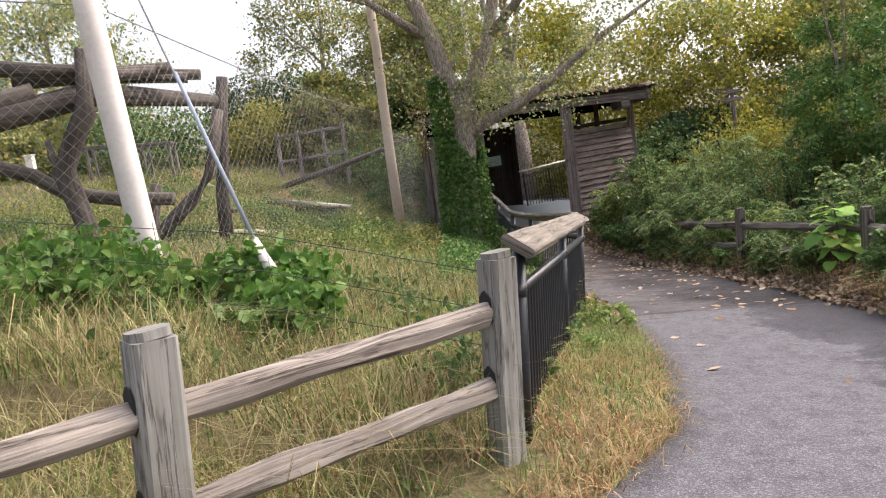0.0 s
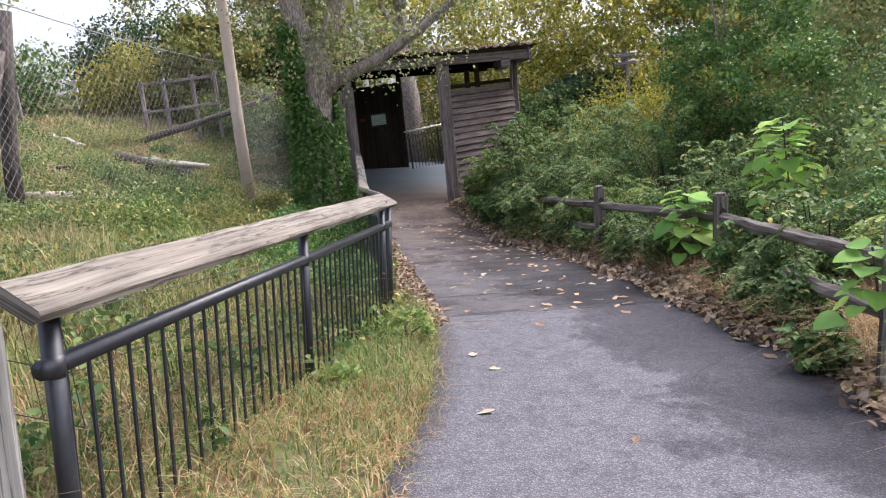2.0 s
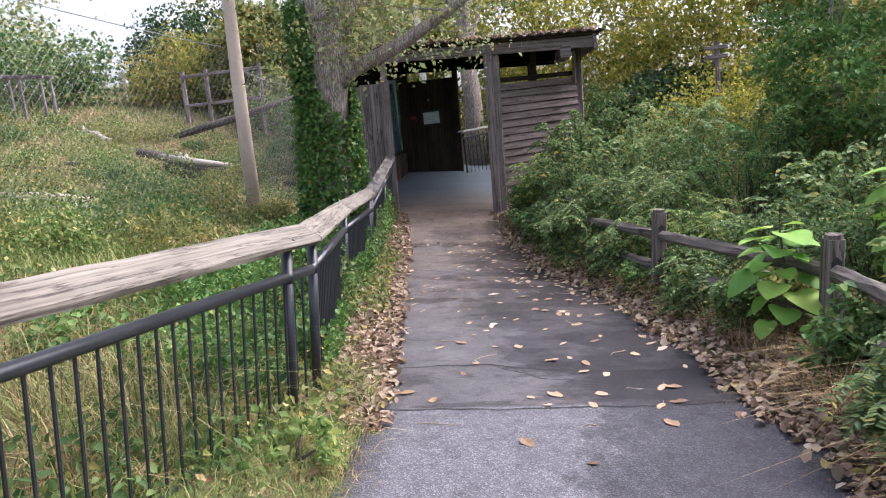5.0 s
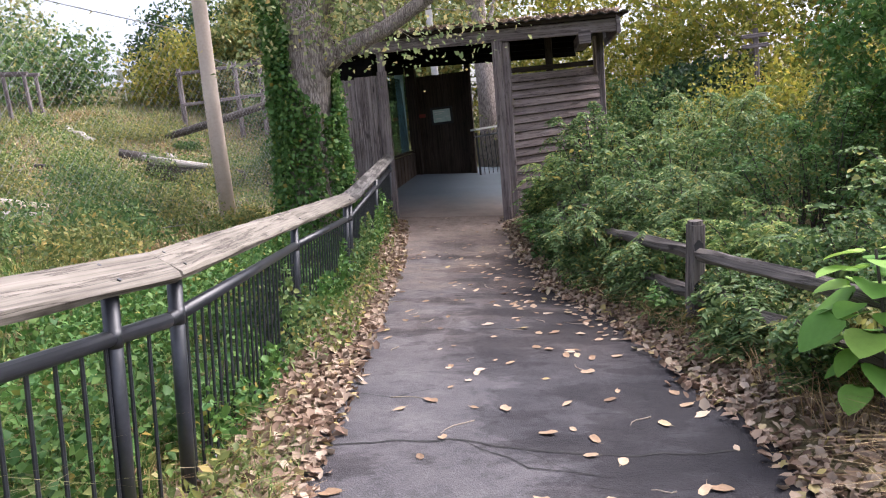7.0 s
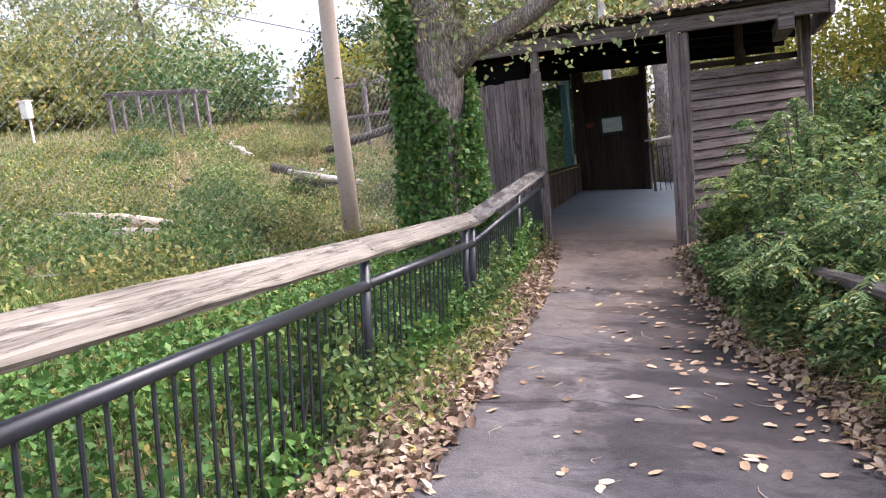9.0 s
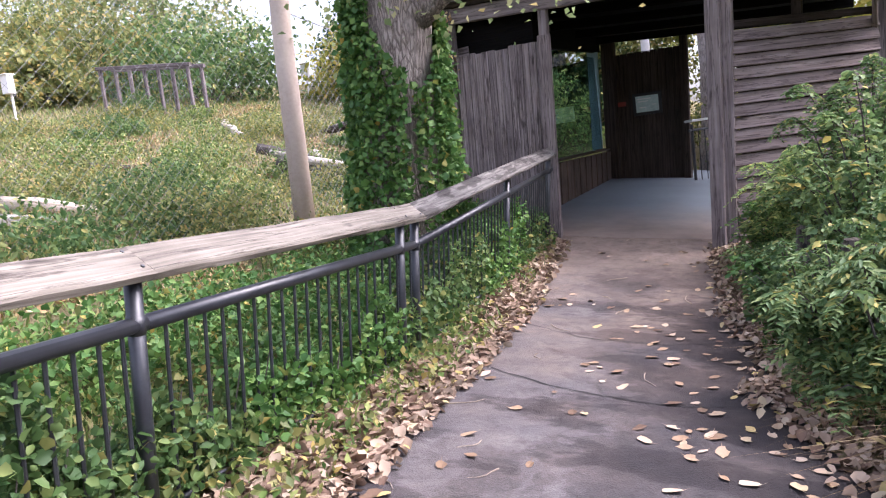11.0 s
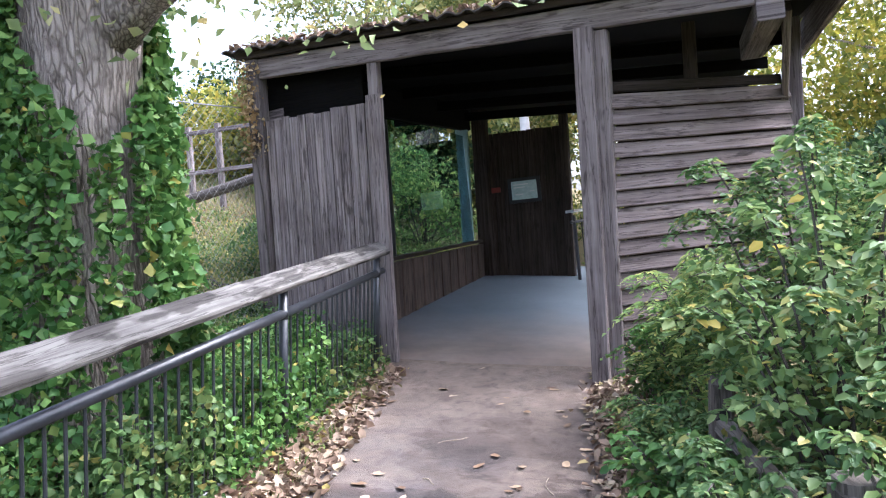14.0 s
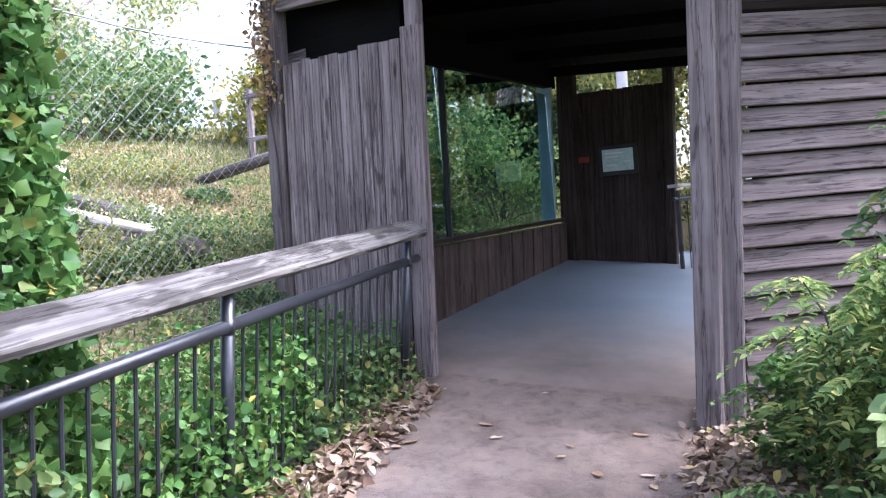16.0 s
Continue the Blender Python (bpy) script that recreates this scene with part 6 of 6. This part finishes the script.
for i, (x0, x1, z) in enumerate(((1.74, 2.0, 0.99), (1.74, 1.94, 0.94), (1.76, 1.9, 0.82), (2.02, 2.1, 0.86))):
    mk = MeshMaker()
    mk.beam((x0, 25.098, z), (x1, 25.108, z), 0.006, 0.02, bev=0.001)
    part("text_bar", mk, M_WHITE, sign)
plate = MeshMaker()
plate.beam((1.34, 25.155, 0.94), (1.5, 25.16, 0.94), 0.02, 0.09, bev=0.004)
solo("notice_plate", plate, M_RED, "small dark red notice plate on the end wall", "sign")
inner = thing("inner_guard_rail", (3.4, 25.8, lie(3.4, 25.8)), "guard rail with white top board beyond the shelter", "guard rail")
ia, ib = Vector((2.69, 24.65, 0.43)), Vector((4.9, 27.2, 0.50))
mk = MeshMaker()
mk.beam(ia, ib, 0.2, 0.045, (0.4, 0.5, 1), 0.01, 10, 0.006)
part("top_board", mk, M_WHITE, inner)
for i in range(20):
    c = ia.lerp(ib, (i + 0.5) / 20)
    mk = MeshMaker()
    mk.tube([(c.x, c.y, lie(c.x, c.y)), (c.x, c.y, 0.36)], 0.03 if i % 9 == 0 else 0.009, 6)
    part("post" if i % 9 == 0 else "picket", mk, M_STEEL, inner)
mk = MeshMaker()
mk.tube([ia - Vector((0, 0, 0.18)), ib - Vector((0, 0, 0.18))], 0.026, 8)
part("pipe", mk, M_STEEL, inner)
bp = MeshMaker()
bp.tube([(1.72, 28.0, lie(1.72, 28)), (1.72, 28.0, 3.0), (1.88, 28.0, 6.5)], [0.11, 0.10, 0.09], 12)
solo("timber_pole", bp, M_WHITEPOLE, "pale pole rising behind the shelter", "pole", smooth=True)
tree(3.05, 27.6, 9, 2.0, 4.9, 3500, L_YELLOW, 0.14, "tall tree rising behind the shelter roof", 133, 0.37, clumps=60)
for k, (x, y, r, h, m) in enumerate(((-1.4, 24.5, 0.9, 1.8, L_GREEN), (-1.6, 22.6, 0.6, 0.9, L_GREEN), (-0.6, 27.5, 1.2, 2.2, L_LIGHT), (-2.4, 27.8, 1.6, 2.6, L_GREEN), (5.6, 27.5, 1.4, 2.2, L_YELLOW), (4.0, 28.6, 1.4, 2.6, L_OLIVE), (7.0, 25.5, 1.4, 2.2, L_GREEN))):
    shrub(x, y, r, h, 3200, m, 0.1, "leafy bush behind the shelter", "bush", "bushes behind the shelter", 70 + k, "bush")
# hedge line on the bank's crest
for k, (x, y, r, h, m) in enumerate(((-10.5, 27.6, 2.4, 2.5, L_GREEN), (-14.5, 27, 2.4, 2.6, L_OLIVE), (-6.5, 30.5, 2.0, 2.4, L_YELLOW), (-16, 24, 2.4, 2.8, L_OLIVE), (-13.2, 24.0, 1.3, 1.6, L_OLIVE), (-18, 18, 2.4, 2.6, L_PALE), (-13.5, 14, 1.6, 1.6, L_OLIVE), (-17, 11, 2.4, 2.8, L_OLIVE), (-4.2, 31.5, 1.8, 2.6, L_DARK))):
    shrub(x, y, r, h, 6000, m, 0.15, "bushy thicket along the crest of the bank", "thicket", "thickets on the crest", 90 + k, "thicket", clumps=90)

# thickets behind the enclosure, most with leaves coloured dark to suggest deep shade
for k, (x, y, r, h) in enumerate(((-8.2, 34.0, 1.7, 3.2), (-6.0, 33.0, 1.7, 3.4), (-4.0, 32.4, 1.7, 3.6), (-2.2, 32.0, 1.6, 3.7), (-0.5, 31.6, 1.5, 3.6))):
    shrub(x, y, r, h, 6500, (L_DARK, L_GREEN)[k == 3], 0.15, "thicket behind the enclosure, leaf colour darkened for shade", "thicket", "shaded thickets", 150 + k, "thicket", clumps=110)

# cage on the crest
cage = thing("animal_cage", (-9.5, 24.4, lie(-9.5, 24.4)), "low timber-framed wire cage at the crest of the bank", "cage")
cw, cd, ctop = 2.6, 0.5, 3.16
for x in (0, 0.9, 1.75, cw):
    for y in (0, cd):
        mk = MeshMaker()
        mk.beam((-10.8 + x, 24 + y, lie(-10.8 + x, 24 + y) - 0.05), (-10.8 + x, 24 + y, ctop - 0.115 * (x - cw)), 0.08, 0.08, (0, 1, 0))
        part("post", mk, M_SHED, cage)
for y in (0, cd):
    mk = MeshMaker()
    mk.beam((-10.9, 24 + y, ctop + 0.35), (-8.1, 24 + y, ctop + 0.03), 0.09, 0.09)
    part("rail", mk, M_SHED, cage)
mk = MeshMaker()
for i in range(28):
    x = -10.8 + i * cw / 27
    mk.tube([(x, 23.97, lie(x, 24)), (x, 23.97, ctop - 0.115 * (x + 8.2))], 0.004, 3)
part("wire_front", mk, M_WIRE, cage)
# old gate frames under the trees
gate = thing("timber_gate_frame", (-4.2, 26.6, lie(-4.2, 26.6)), "leaning timber posts with cross rails under the trees", "gate")
gz = lie(-4.2, 26.6)
for x in (-5.4, -4.7, -3.8, -3.1):
    mk = MeshMaker()
    mk.beam((x, 26.6, gz - 0.1), (x + 0.08, 26.6, gz + 2.0), 0.12, 0.12, (0, 1, 0), 0.02, 6, 0.01, x)
    part("post", mk, M_SHED, gate)
for z in (1.0, 1.85):
    mk = MeshMaker()
    mk.beam((-5.4, 26.55, gz + z), (-3.0, 26.55, gz + z), 0.06, 0.09, rings=6, wob=0.01)
    part("rail", mk, M_SHED, gate)
# far post with a sign board
fp = thing("sign_post", (9.45, 24.0, lie(9.45, 24)), "pale post with small sign boards beyond the shrubs", "sign post")
mk = MeshMaker()
mk.beam((9.45, 24, lie(9.45, 24)), (9.5, 24, 1.95), 0.1, 0.1, (0, 1, 0))
part("post", mk, M_SHEDPOST, fp)
for z in (1.55, 1.78):
    mk = MeshMaker()
    mk.beam((9.15, 23.93, z), (9.75, 23.93, z), 0.03, 0.1)
    part("board", mk, M_SHED, fp)
# nest boxes on stakes
for bx, by in ((-11.5, 22.0), (-8.5, 29.9)):
    bz = lie(bx, by)
    nb = thing("nest_box", (bx, by, bz), "small white box on a white stake in the meadow", "box", "nest boxes")
    mk = MeshMaker()
    mk.beam((bx, by, bz - 0.05), (bx, by, bz + 0.6), 0.05, 0.05, (0, 1, 0))
    part("stake", mk, M_WHITE, nb)
    mk = MeshMaker()
    mk.beam((bx, by - 0.05, bz + 0.6), (bx, by - 0.05, bz + 1.0), 0.22, 0.18, (0, 1, 0))
    part("body", mk, M_WHITE, nb)
    mk = MeshMaker()
    mk.beam((bx - 0.14, by - 0.06, bz + 1.015), (bx + 0.14, by - 0.06, bz + 1.015), 0.24, 0.025)
    part("roof", mk, M_WHITE, nb)

# leaves caught on the roof edge
x = gl.uniform(-0.35, 5.4, 1500)
fy = np.array([front(min(v, 5.75)) - 0.15 for v in x])
pts = np.stack([x, fy + np.abs(gl.normal(size=1500)) * 0.35, 2.48 - 0.06 * (x + 0.2) + gl.uniform(0, 0.03, 1500)], 1)
stuff("roof_litter", leaf_mesh("roof_litter", pts, L_LITTER, 0.08, 0.05, up=1.5, gen=gl), "dead leaves lying along the roof edge", "leaf litter")
# dry creeper on the corner post
creeper = thing("dry_creeper", (PC[0], PC[1] - 0.1, lie(PC[0], PC[1])), "dead brown creeper hanging on the corner post", "creeper")
n = 420
h = gl.uniform(0, 1, n)
pts = np.stack([PC[0] + 0.05 + gl.normal(size=n) * 0.07, PC[1] - 0.12 + gl.normal(size=n) * 0.04, 1.3 + h * 1.05], 1)
part("foliage", leaf_mesh("foliage", pts, L_TAN, 0.05, 0.03, gen=gl), None, creeper)
mk = MeshMaker()
mk.tube([(PC[0] + 0.06, PC[1] - 0.1, lie(PC[0], PC[1])), (PC[0] + 0.1, PC[1] - 0.11, 0.9), (PC[0] + 0.04, PC[1] - 0.11, 1.7), (PC[0] + 0.1, PC[1] - 0.11, 2.35)], [0.012, 0.01, 0.008, 0.005], 6)
part("stem", mk, M_DEAD, creeper)

# ---- stand the place upright ----
for ob in list(scene.objects):
    if ob.parent is None and ob.type in ("MESH", "EMPTY"):
        ob.matrix_basis = LEVEL @ ob.matrix_basis
